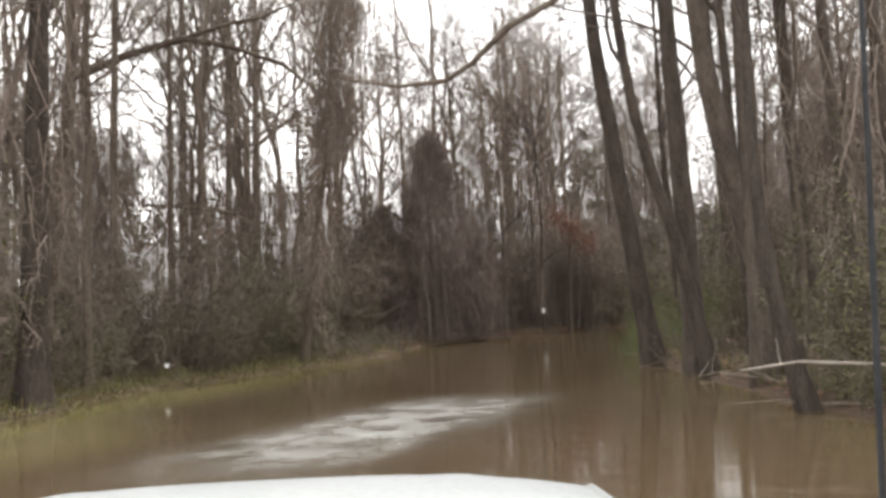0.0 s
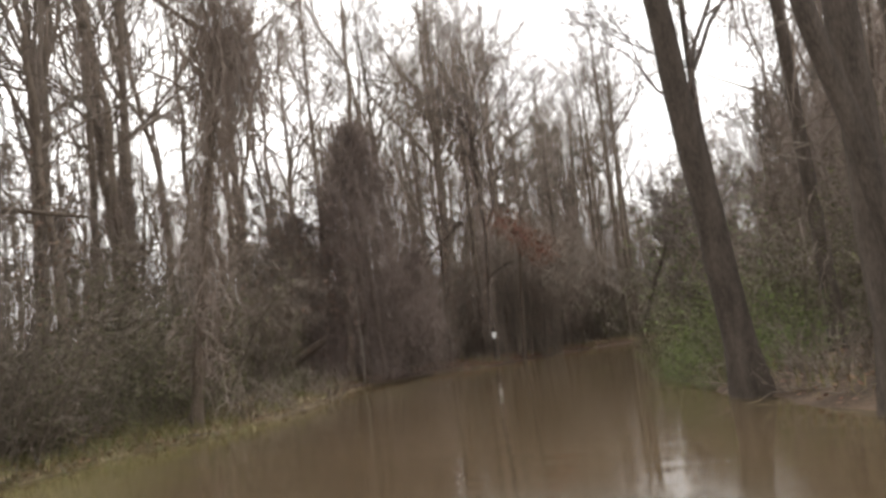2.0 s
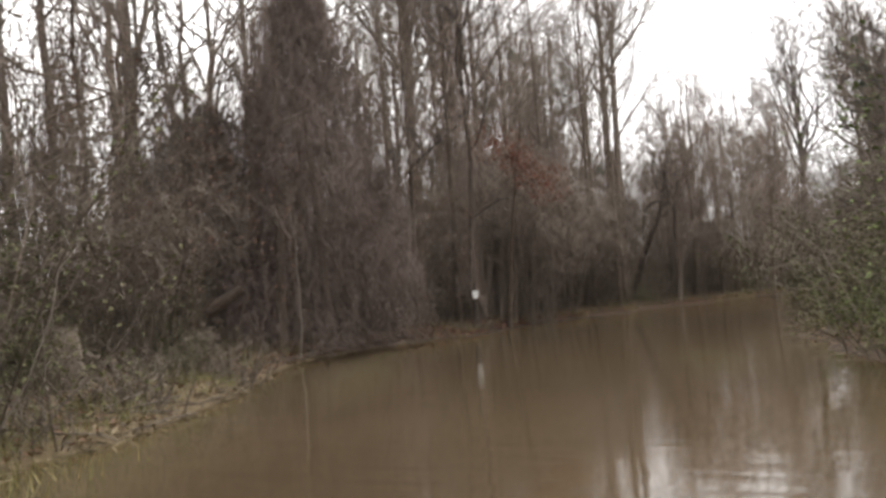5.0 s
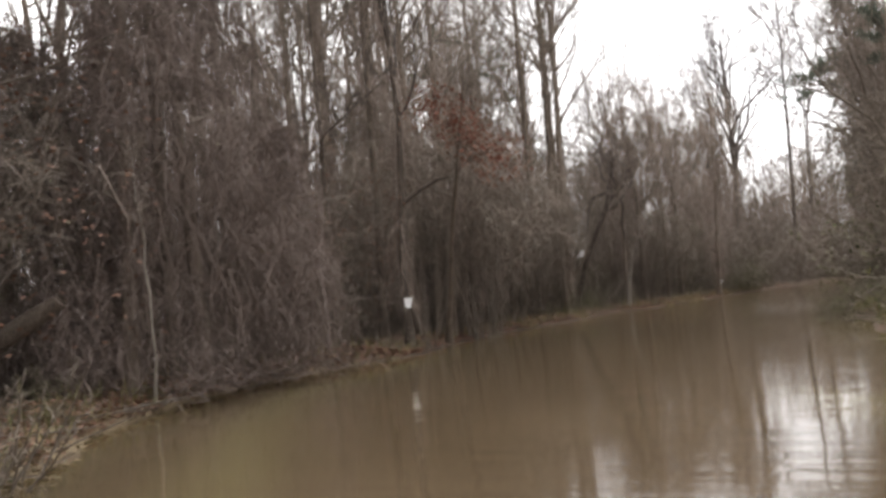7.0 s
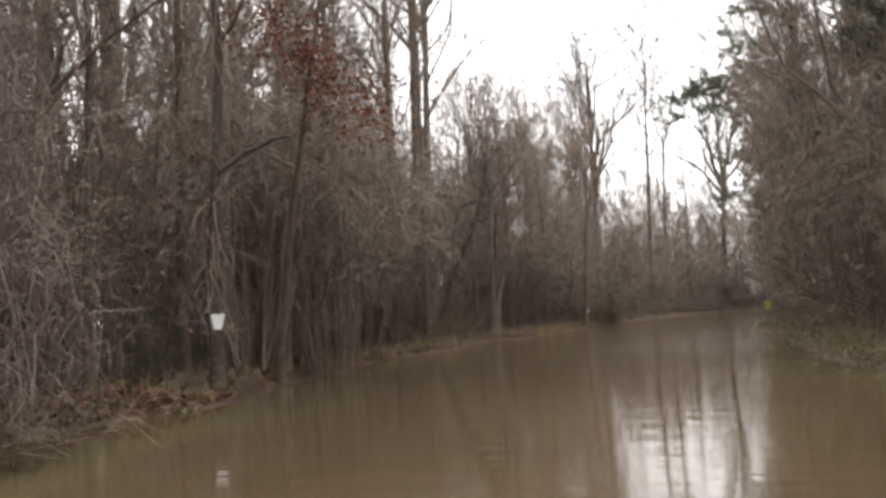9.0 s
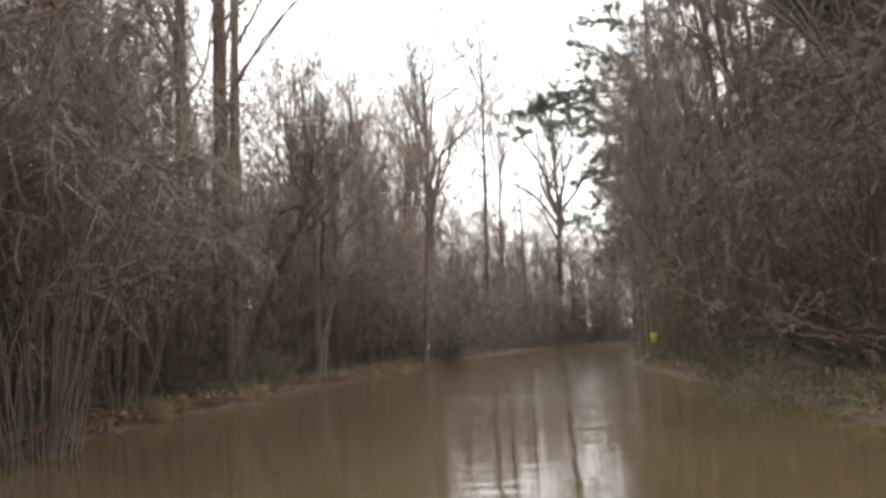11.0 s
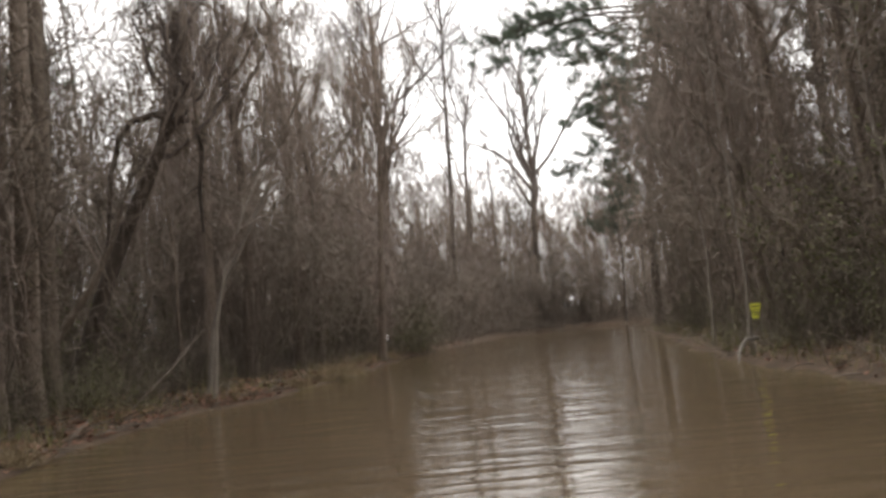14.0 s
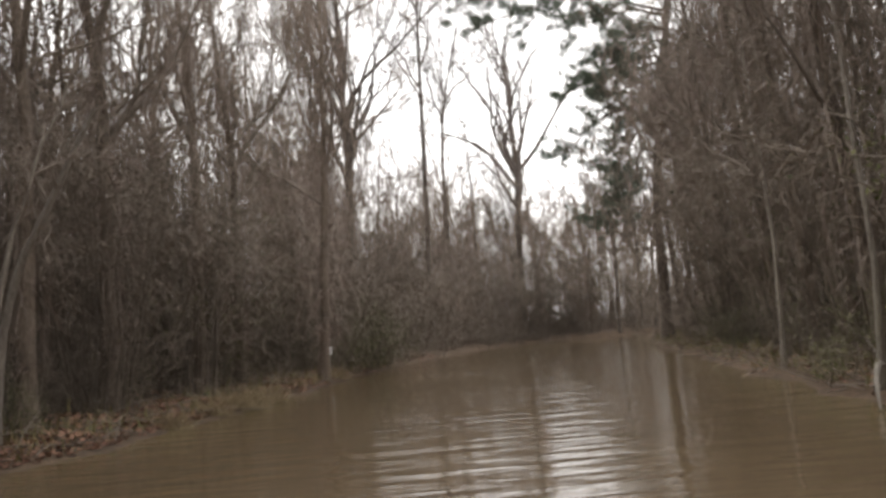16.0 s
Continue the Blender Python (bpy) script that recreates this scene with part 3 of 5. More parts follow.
def hung_kind(seed, height):
    rng = random.Random(seed)
    return bare_tree([(0, 0, 0), (rng.uniform(-0.5, 0.5), rng.uniform(-0.5, 0.5), height * 0.5), (rng.uniform(-1.4, 1.4), rng.uniform(-1.4, 1.4), height)], 0.08, seed, 0.10, 11, 1.3, 0.6, limb_len=height * 0.34, lift=0.35,
                     wander=0.08, twig=1.1, top_share=0.3, vines=430, vine_reach=1.0, vine_to=0.95, droop=2.0, group="vine-hung trees in the brush", label="small bare tree hung all over with brown vines")


def thicket_kind(seed, height, width, stems, twigs, leaf=None, leaves=0, label="tangled brown leafless shrub", dry=0, thick=1.0, wood_mat=BRUSH, lean=0.3):
    gen = np.random.default_rng(seed)
    root = tagged(new("shrub"), label, "shrub", "brush along the banks")
    wood, twig = Geo(), Geo()
    a, r = gen.uniform(0, 6.283, stems), width * 0.42 * np.sqrt(gen.uniform(0, 1, stems))
    at = np.stack([r * np.cos(a), r * np.sin(a), 0 * r - 0.1], 1)
    way = np.stack([np.cos(a) * lean, np.sin(a) * lean, 1 + 0 * a], 1) + gen.uniform(-1.5, 1.5, (stems, 3)) * lean
    pts = sticks(wood, gen, at, way, height * gen.uniform(0.4, 1.2, stems), np.array([0.013, 0.012, 0.011, 0.009, 0.007, 0.004]) * thick, 0.34, 0.0)
    tagged(part("brushwood", wood, DARK_BRUSH, root), kind="stuff")
    at, tow, idx = along_sticks(gen, pts, twigs, 0.08)
    sub = sticks(twig, gen, at, tow * 0.7 + ways(gen, len(at), -0.6, 0.9), height * gen.uniform(0.08, 0.28, len(at)), np.array([0.007, 0.006, 0.005, 0.0025]) * thick, 0.48, -0.05, hair=True)
    at, tow, idx = along_sticks(gen, sub, 4, 0.1)
    sticks(twig, gen, at, tow * 0.4 + ways(gen, len(at), -0.9, 0.9), height * gen.uniform(0.05, 0.15, len(at)), np.array([0.0055, 0.0045, 0.002]) * thick, 0.55, -0.03, hair=True)
    tagged(part("twig_work", twig, wood_mat, root), kind="stuff")
    for count, mat, name in ((leaves, leaf or GREEN_LEAF, "foliage"), (dry, DULL_LEAF, "dry_foliage")):
        if not count:
            continue
        fol = Geo()
        c = sub.reshape(-1, 3)[gen.integers(0, sub.shape[0] * sub.shape[1], count)] + gen.normal(0, 0.12, (count, 3))
        c[:, 2] = np.maximum(c[:, 2], 0.05)
        fol.blades(c, ways(gen, count, -0.8, 0.5) * gen.uniform(0.045, 0.085, count)[:, None], ways(gen, count, -0.5, 0.5) * gen.uniform(0.014, 0.028, count)[:, None])
        part(name, fol, mat, root, smooth=False)
    return root


def arching_kind(seed, height, reach, canes, twigs):
    """A wide shrub whose canes arch over and hang their twigs."""
    gen = np.random.default_rng(seed)
    root = tagged(new("shrub"), "wide arching grey-brown shrub with drooping twigs", "shrub", "brush along the banks")
    wood, twig = Geo(), Geo()
    a, r0 = gen.uniform(0, 6.283, canes), 0.5 * np.sqrt(gen.uniform(0, 1, canes))
    far, top, turn = reach * gen.uniform(0.3, 1.0, canes), height * gen.uniform(0.6, 1.05, canes), gen.uniform(-0.4, 0.4, canes)
    u = np.linspace(0, 1, 8)[None]
    r = r0[:, None] + far[:, None] * u ** 1.05
    ang = a[:, None] + turn[:, None] * u
    pts = np.stack([r * np.cos(ang), r * np.sin(ang), top[:, None] * np.sin(u * 2.15) - 0.1], -1)
    pts[:, 1:] += gen.normal(0, 0.11, pts[:, 1:].shape)
    wood.tubes(pts, [0.015, 0.014, 0.012, 0.011, 0.009, 0.008, 0.006, 0.003])
    tagged(part("brushwood", wood, BRUSH, root), kind="stuff")
    at, tow, _i = along_sticks(gen, pts, twigs, 0.25)
    sub = sticks(twig, gen, at, tow * 0.6 + ways(gen, len(at), -0.9, 0.6), height * gen.uniform(0.08, 0.24, len(at)), [0.008, 0.007, 0.006, 0.003], 0.45, -0.12, hair=True)
    at, tow, _i = along_sticks(gen, sub, 4, 0.1)
    sticks(twig, gen, at, tow * 0.6 + ways(gen, len(at), -1.1, 0.4), height * gen.uniform(0.05, 0.14, len(at)), [0.0065, 0.005, 0.002], 0.5, -0.1, hair=True)
    tagged(part("twig_work", twig, BRUSH, root), kind="stuff")
    return root


placed = random.Random(77)


def stand(kinds, x, y, scale=1.0, tall=1.0, sink=0.05, rng=placed):
    """A copy of one of the kinds, turned and sized, on the ground."""
    m = pose(x, y, ground_at(x, y) - sink, 0, 0, rng.uniform(0, 360)) @ Matrix.Diagonal((scale, scale, scale * tall, 1))
    kind = rng.choice(kinds)
    if kind in fresh:
        fresh.discard(kind)
        kind.matrix_basis = m
        return kind
    base, old = kind, kind.matrix_basis.copy()
    made = copy_thing(base, Matrix())
    made.matrix_basis = m
    return made


fresh = set()


def kinds_of(*made):
    fresh.update(made)
    return list(made)


def mesh_arrays(ob):
    """All of a thing's parts as vertices, faces with their corner counts, and materials."""
    out = []
    for child in ob.children:
        me = child.data
        v = np.empty(len(me.vertices) * 3)
        me.vertices.foreach_get("co", v)
        loops, sizes = np.empty(len(me.loops), int), np.empty(len(me.polygons), int)
        me.loops.foreach_get("vertex_index", loops)
        me.polygons.foreach_get("loop_total", sizes)
        out.append((v.reshape(-1, 3), loops, sizes, me.materials[0]))
    return out


def mass(name, kinds, places, label, category, rng):
    """Far growth that nobody could count, as one object: places are rows of x, y, scale and stretch."""
    arrays = {k: mesh_arrays(k) for k in kinds}
    mats, vs, ls, ss, ms, n = [], [], [], [], [], 0
    for x, y, scale, tall in places:
        a = rng.uniform(0, 6.283)
        turn = np.array([[math.cos(a), -math.sin(a), 0], [math.sin(a), math.cos(a), 0], [0, 0, 1]])
        low = np.array((x, y, ground_at(x, y) - 0.05))
        for v, loops, sizes, mat in arrays[rng.choice(kinds)]:
            if mat not in mats:
                mats.append(mat)
            vs.append((v * (scale, scale, scale * tall)) @ turn.T + low)
            ls.append(loops + n), ss.append(sizes), ms.append(np.full(len(sizes), mats.index(mat)))
            n += len(v)
    v, loops, sizes = np.concatenate(vs), np.concatenate(ls), np.concatenate(ss)
    me = bpy.data.meshes.new(name)
    me.vertices.add(len(v))
    me.vertices.foreach_set("co", v.astype(np.float32).ravel())
    me.loops.add(len(loops))
    me.loops.foreach_set("vertex_index", loops.astype(np.int32))
    me.polygons.add(len(sizes))
    me.polygons.foreach_set("loop_start", np.r_[0, np.cumsum(sizes)[:-1]].astype(np.int32))
    for mat in mats:
        me.materials.append(mat)
    me.polygons.foreach_set("material_index", np.concatenate(ms).astype(np.int32))
    me.update(calc_edges=True)
    return tagged(new(name, me), label, category, kind="stuff")

# ---------------------------------------------------------------- trees that stand out, from the start of the way to its end
def up(x, y):
    return (x, y, ground_at(x, y) - 0.15)


# leaning trunks on the inside of the bend
bare_tree([up(5.0, 20.0), (4.5, 19.6, 3.2), (4.2, 19.4, 5.8), (3.9, 19.2, 8.4), (3.0, 18.8, 17)], 0.25, 11, 0.55, 12, thick=0.8, bark=DARK_BARK, label="leaning bare tree with thick dark trunk at the water's edge")
bare_tree([up(5.35, 15.8), (4.7, 15.5, 3.0), (4.0, 15.3, 5.0), (3.85, 15.1, 7.0), (3.7, 15.0, 14)], 0.14, 12, 0.4, 10, bark=DARK_BARK, label="crooked bare tree with a double bend in its trunk")
bough_tree = bare_tree([up(6.0, 13.2), (5.5, 12.9, 1.9), (5.1, 12.7, 3.0), (4.65, 12.5, 5.9), (4.2, 12.2, 15)], 0.21, 13, 0.5, 10, bark=DARK_BARK, label="leaning bare tree with a thin bough arching over the water")
bare_tree([up(5.2, 16.3), (5.0, 16.0, 6.0), (4.95, 15.9, 16)], 0.23, 14, 0.5, 10, bark=DARK_BARK, label="upright bare tree with a stout dark trunk")
bare_tree([up(5.5, 13.0), (5.3, 12.7, 3.3), (5.4, 12.5, 6.0), (5.3, 12.3, 15)], 0.19, 15, 0.45, 9, bark=DARK_BARK, label="upright bare tree with a dark trunk")
bare_tree([up(5.15, 10.1), (4.8, 10.0, 1.1), (4.6, 9.9, 1.9), (4.7, 10.2, 3.4), (5.0, 10.6, 7.0)], 0.12, 16, 0.7, 3, bark=DARK_BARK, label="dark leaning tree on the bank", limb_len=1.2)
for k, (x, y, h, r) in enumerate(((6.6, 17.5, 14, 0.15), (7.4, 14.2, 15, 0.13), (8.3, 19.0, 16, 0.2), (6.9, 11.3, 13, 0.11), (9.5, 14.5, 16, 0.18), (7.6, 22.5, 15, 0.16), (6.6, 24.5, 12, 0.12))):
    bare_tree([up(x, y), (x - 0.3, y - 0.2, h * 0.5), (x - 0.2, y, h)], r, 30 + k, 0.42, 9, bark=DARK_BARK, vines=90, vine_reach=0.4)

# saplings in fresh leaf behind the leaning trunk
for k, (x, y, h) in enumerate(((7.2, 26.6, 3.9), (8.0, 28.8, 4.2))):
    bare_tree([up(x, y), (x - 0.2, y, h * 0.5), (x - 0.5, y + 0.2, h)], 0.045, 330 + k, 0.2, 10, bark=DARK_BARK, leaves=520, leaf=FRESH_LEAF, limb_len=2.2, lift=0.4, label="slender sapling in fresh green leaf")

# the far side of the bend
for k, (x, y, h, r, lx) in enumerate(((-6.6, 14.0, 15, 0.27, 0.6), (-7.1, 17.0, 14, 0.1, 0.3), (-6.8, 13.0, 12, 0.09, 0.3), (-8.9, 22.0, 16, 0.15, 0.6), (-14, 41, 21, 0.3, 0.4),
                                      (-8.9, 35.6, 20, 0.24, 0.7), (-7.0, 45.2, 20, 0.25, 0.0), (-3.6, 46.9, 20, 0.15, 0.0), (-0.6, 51.2, 19, 0.18, -0.6), (2.2, 52.0, 21, 0.24, 0.3),
                                      (4.9, 57.4, 20, 0.22, -0.3), (-10.8, 38, 20, 0.2, 0.5), (-9.6, 28, 17, 0.14, 0.4), (-11.5, 25, 18, 0.2, 0.2))):
    bare_tree([up(x, y), (x + lx * 0.4, y, h * 0.5), (x + lx, y - 0.3, h)], r, 50 + k, 0.42, 13, bark=(DARK_BARK if k == 0 else BARK), vines=(500 if k == 0 else 60), vine_reach=(0.75 if k == 0 else 0.35), vine_to=0.8)

# the candelabra tree beyond the bend
bare_tree([up(15.0, 65.4), (15.0, 64.8, 10), (14.9, 64.5, 13), (14.9, 64.4, 20)], 0.2, 70, 0.55, 9, spread=0.7, lift=1.4, limb_len=6.5, label="bare tree with upswept limbs like a candelabra")

# overhanging boughs of the tree on the outer bank
over = bare_tree([up(-11.2, 23.6), (-11.0, 23.6, 6), (-10.6, 23.6, 9), (-10.4, 23.5, 17)], 0.26, 71, 0.6, 9, label="bare tree with a long bough reaching over the water")
arm = Geo()
rng = random.Random(5)
arm.tube([(0.6, 0, 8.6), (2.2, 0.1, 9.2), (3.9, 0.2, 9.6), (5.2, 0.3, 9.3), (6.7, 0.5, 8.7), (8.1, 0.7, 7.5)], [0.13, 0.11, 0.10, 0.08, 0.06, 0.04], 6)
arm.tube([(3.9, 0.2, 9.6), (5.0, 0.2, 9.9), (6.2, 0.3, 10.1), (7.6, 0.2, 10.6)], [0.08, 0.06, 0.05, 0.02], 5)
for k in range(26):
    bough(arm, rng, (rng.uniform(3.5, 8), 0.4, rng.uniform(8.2, 9.6)), some_way(rng, rng.uniform(-0.8, 0.8)), rng.uniform(0.6, 1.6), 0.016, 0.006, 4, 3, 0.3)
part("bough", arm, BARK, over, "long dark bough over the water")

# slender tree that carries a hanging tangle
nest_tree = bare_tree([up(-4.5, 25.4), (-3.9, 24.6, 3.5), (-3.1, 24.0, 7.4), (-2.9, 23.9, 13.5)], 0.11, 72, 0.45, 14, limb_len=3.4, lift=0.3, vines=1000, vine_reach=0.9, vine_to=0.98, droop=1.8, label="slender leaning tree with a dark tangle of vines and moss")
tangle = Geo()
for k in range(420):
    c = np.array((1.5, -1.5, 7.6)) + some_way(rng, rng.uniform(-1.2, 1.2)) * np.array((1.0, 1.0, 1.5)) * rng.random() ** 0.6
    tangle.tube([c, c + some_way(rng) * 0.2 + (0, 0, -0.35), c + some_way(rng) * 0.3 + (0, 0, -rng.uniform(0.6, 1.5))], [0.012, 0.010, 0.006], 3)
for k in range(260):
    c = np.array((1.45, -1.5, 7.2)) + some_way(rng, rng.uniform(-1.4, 1.4)) * 0.33 * rng.random()
    bough(tangle, rng, c, some_way(rng, rng.uniform(-1, 1)), 0.4, 0.014, 0.008, 3, 3, 0.5)
part("tangle", tangle, VINE, nest_tree, "dark hanging tangle of vines and moss")

# long thin bough over the water at the start
arm = Geo()
arm.tube([(-1.5, -0.75, 7.9), (-2.4, -0.9, 7.0), (-3.3, -1.05, 6.0), (-4.15, -1.1, 5.55), (-4.7, -1.1, 5.05), (-5.1, -1.1, 4.82), (-5.8, -1.1, 4.78), (-6.7, -1.15, 4.95)],
         [0.07, 0.065, 0.055, 0.05, 0.045, 0.04, 0.028, 0.012], 6)
for k in range(12):
    s = rng.random()
    bough(arm, rng, (-3.4 - 3 * s, -1.08, 5.9 - 1.05 * s), some_way(rng, rng.uniform(-0.9, 0.6)), rng.uniform(0.3, 0.9), 0.011, 0.005, 4, 3, 0.35)
part("bough", arm, BARK, bough_tree, "thin crooked bough over the water")

# round-topped heap of vines over dead trees at the bend
dome = tagged(new("vine_heap"), "tall rounded heap of brown vines over dead trees", "vines")
dome.location = up(-1.9, 41.0)
gen = np.random.default_rng(8)
for dx, dy, h in ((-0.5, -0.6, 8.3), (0.7, 0.1, 7.2), (0.1, 0.5, 9.0)):
    dead = Geo()
    dead.tube([(dx, dy, 0), (dx * 0.8, dy, h * 0.5), (dx * 0.5, dy * 0.8, h)], [0.15, 0.12, 0.05], 7)
    part("dead_trunk", dead, BARK, dome)
heap = Geo()
for n, cx, cy, tall, wide in ((6200, 0.0, 0.0, 10.1, 3.0), (2000, -2.5, 0.6, 6.8, 2.2), (900, 2.2, 1.2, 5.0, 1.7), (1300, -3.9, 0.4, 4.6, 1.9)):
    a, z = gen.uniform(0, 6.283, n), tall * (1 - (1 - gen.uniform(0, 1, n)) ** 1.1)
    w = wide * np.sqrt(np.maximum(0.004, 1 - (z / tall) ** 1.35)) * (gen.uniform(0.05, 1.0, n) ** 0.36 + gen.normal(0, 0.08, n)) * (0.80 + 0.20 * np.sin(3 * a + 1.1 * z + cx))
    c0 = np.stack([cx + w * np.cos(a) + 0.03 * z, cy + w * np.sin(a), z], 1)
    drop = np.minimum(gen.uniform(0.4, 1.6, n), z)
    down = np.stack([0 * z, 0 * z, drop], 1)
    heap.ribbons(np.stack([c0, c0 - down * 0.5 + gen.uniform(-0.35, 0.35, (n, 3)) * (1, 1, 0.3), c0 - down + gen.uniform(-0.5, 0.5, (n, 3)) * (1, 1, 0)], 1), [0.0085, 0.008, 0.004])
    for _ in range(2):
        sticks(heap, gen, c0, ways(gen, n, -0.7, 1.1), gen.uniform(0.2, 1.0, n), [0.0065, 0.0055, 0.0025], 0.55, -0.05, hair=True)
part("vine_curtain", heap, PALE_VINE, dome)

for k, (x, y, h) in enumerate(((-3.6, 42.0, 7.5), (-2.9, 43.2, 8.5), (-4.9, 41.0, 6.5), (6.9, 53.6, 7.0), (8.6, 57.2, 7.5), (5.9, 52.0, 6.5))):
    bare_tree([up(x, y), (x + 0.2, y, h * 0.5), (x + 0.5, y - 0.2, h)], 0.09, 280 + k, 0.2, 13, vines=230, vine_reach=0.6, vine_to=0.95, limb_len=2.4, lift=0.4, label="small tree hung with brown vines")

for k, (x, y, h) in enumerate(((-5.6, 37.4, 6.5), (-5.2, 40.4, 7.4), (-6.6, 41.6, 8.0), (-4.4, 38.6, 5.0), (-7.0, 35.8, 6.0), (1.2, 47.9, 5.0), (-0.6, 47.0, 5.6), (-9.2, 25.4, 5.2))):
    bare_tree([up(x, y), (x + 0.2, y, h * 0.5), (x + 0.4, y - 0.2, h)], 0.06, 310 + k, 0.25, 11, leaves=600, leaf=DRY_LEAF, limb_len=3.0, lift=0.5, label="small bare tree that keeps a few brown leaves")
# trees by the white sheet
bare_tree([up(2.1, 50.6), (2.1, 50.3, 5), (2.1, 50.1, 8), (2.0, 50.0, 19)], 0.21, 80, 0.45, 12, vines=420, vine_reach=0.6, vine_to=0.8)
bare_tree([up(3.4, 50.3), (3.45, 49.8, 6), (3.5, 49.6, 18)], 0.13, 81, 0.45, 11, vines=380, vine_reach=0.55, vine_to=0.8)
sheet_tree = bare_tree([up(3.76, 47.95), (3.7, 47.85, 3), (3.9, 47.65, 6), (3.6, 47.5, 15)], 0.12, 82, 0.4, 11, bark=DARK_BARK, vines=420, vine_reach=0.6, vine_to=0.85, wander=0.06, label="bare tree with a white sheet nailed to its trunk")
arm = Geo()
arm.tube([(0.02, -0.2, 4.0), (0.5, -0.4, 4.35), (1.0, -0.7, 4.6), (1.3, -0.8, 4.62)], [0.05, 0.05, 0.045, 0.015], 6)
part("bough", arm, DARK_BARK, sheet_tree, "short dark hooked bough")
bare_tree([up(-0.9, 47.9), (-0.4, 47.5, 2.6), (0.2, 47.3, 4.0), (0.9, 47.0, 5.1), (1.6, 46.7, 5.7), (2.5, 46.4, 6.4), (3.3, 46.2, 7.0)], 0.085, 86, 0.6, 8, bark=DARK_BARK, limb_len=1.6, label="bowed dark tree arching across the trunks")
for k, (x, y, h, r) in enumerate(((0.9, 47.6, 15, 0.13), (1.6, 46.9, 13, 0.09), (4.9, 52.3, 17, 0.16), (6.6, 55.2, 16, 0.14), (11.9, 61.2, 17, 0.13), (12.7, 63.2, 18, 0.17), (13.6, 62.4, 17, 0.15), (8.9, 58.6, 17, 0.16))):
    bare_tree([up(x, y), (x + 0.1, y, h * 0.5), (x, y - 0.2, h)], r, 90 + k, 0.4, 12, vines=130, vine_reach=0.45)
bare_tree([up(14.0, 64.2), (14.0, 63.7, 7.3), (13.9, 63.2, 13.3), (13.8, 63, 21)], 0.26, 100, 0.5, 13, vines=40, vine_reach=0.4, label="tall bare tree with a stout trunk")
bare_tree([up(14.45, 64.3), (14.5, 63.8, 7.3), (14.5, 63.3, 13.3), (14.9, 63, 20)], 0.2, 101, 0.5, 12)

# oak that keeps its red-brown leaves
oak = bare_tree([up(5.3, 50.2), (5.3, 48.5, 3.5), (5.4, 46.9, 5.5), (5.5, 46.4, 7.4)], 0.10, 110, 0.5, 9, limb_len=1.5, lift=0.5, label="small oak that keeps its red-brown leaves")
fol = Geo()
for k in range(2200):
    q = rng.random()
    shift = rng.choice(((0, 0, 0), (-0.9, 0.3, 0.9), (0.7, -0.2, -0.6), (-0.2, 0.4, 0.5)))
    c = np.array((0.2, -3.9, 5.6)) + np.array(shift) + some_way(rng, rng.uniform(-1.3, 1.3)) * np.array((0.95, 0.9, 0.75)) * q ** 0.6
    fol.blade(c, some_way(rng, rng.uniform(-1.0, 0.3)) * 0.11, some_way(rng) * 0.03)
part("foliage", fol, RED_LEAF, oak, "red-brown dry oak leaves", smooth=False)

# leaning trees over the second reach of water
lean_tree = bare_tree([up(15.75, 67.1), (16.1, 66.9, 1.4), (16.35, 66.59, 2.5), (16.67, 66.22, 3.75), (17.09, 65.8, 4.6), (17.55, 65.37, 5.25), (17.7, 65.2, 5.7), (17.6, 65.2, 6.4), (17.7, 65.1, 8.0)],
                      0.19, 120, 0.62, 11, limb_len=2.6, lift=0.3, bark=DARK_BARK, top_share=0.5, vines=260, vine_reach=0.6, vine_to=0.98, wander=0.02, label="dark leaning tree with arching boughs over the bank")
for points, thick in (([(1.9, -1.85, 5.5), (1.55, -1.6, 5.75), (1.15, -1.25, 5.65), (0.95, -1.05, 5.3), (0.8, -0.9, 4.6), (0.75, -0.8, 3.8), (0.7, -0.7, 3.0)], 0.085),
                      ([(1.9, -1.85, 5.6), (2.15, -2.05, 5.55), (2.25, -2.1, 4.95), (2.2, -1.95, 4.1), (2.25, -1.9, 3.3)], 0.07),
                      ([(1.6, -1.6, 4.9), (1.75, -1.7, 5.5), (1.7, -1.65, 6.1)], 0.06)):
    arm = Geo()
    arm.tube(points, np.linspace(thick, thick * 0.35, len(points)), 6)
    ring = np.array(points)[None]
    at, tow, _i = along_sticks(gen, ring, 60, 0.1)
    sticks(arm, gen, at, aside(gen, tow, 0.5, 1.3), gen.uniform(0.2, 0.8, len(at)), [0.008, 0.006, 0.002], 0.45, -0.12, hair=True)
    part("bough", arm, DARK_BARK, lean_tree, "bowed dark bough that bends back to the ground")
bare_tree([up(14.8, 67.2), (15.4, 66.5, 1.7), (16.2, 65.9, 2.8), (17.0, 65.6, 5.5)], 0.11, 121, 0.5, 7, limb_len=1.6, label="leaning bare tree with a dark stem")
bare_tree([up(18.4, 66.2), (18.45, 66.0, 1.5), (18.5, 65.8, 2.6), (18.9, 65.4, 3.8), (19.3, 65.0, 5.0)], 0.05, 122, 0.5, 6, bark=PALE_BARK, limb_len=1.1, label="pale crooked stem on the bank")
bare_tree([up(15.0, 67.0), (14.8, 67.0, 1.5), (14.6, 67.1, 3.0)], 0.05, 123, 0.5, 4, bark=PALE_BARK, limb_len=0.8, label="pale bent stem on the bank")
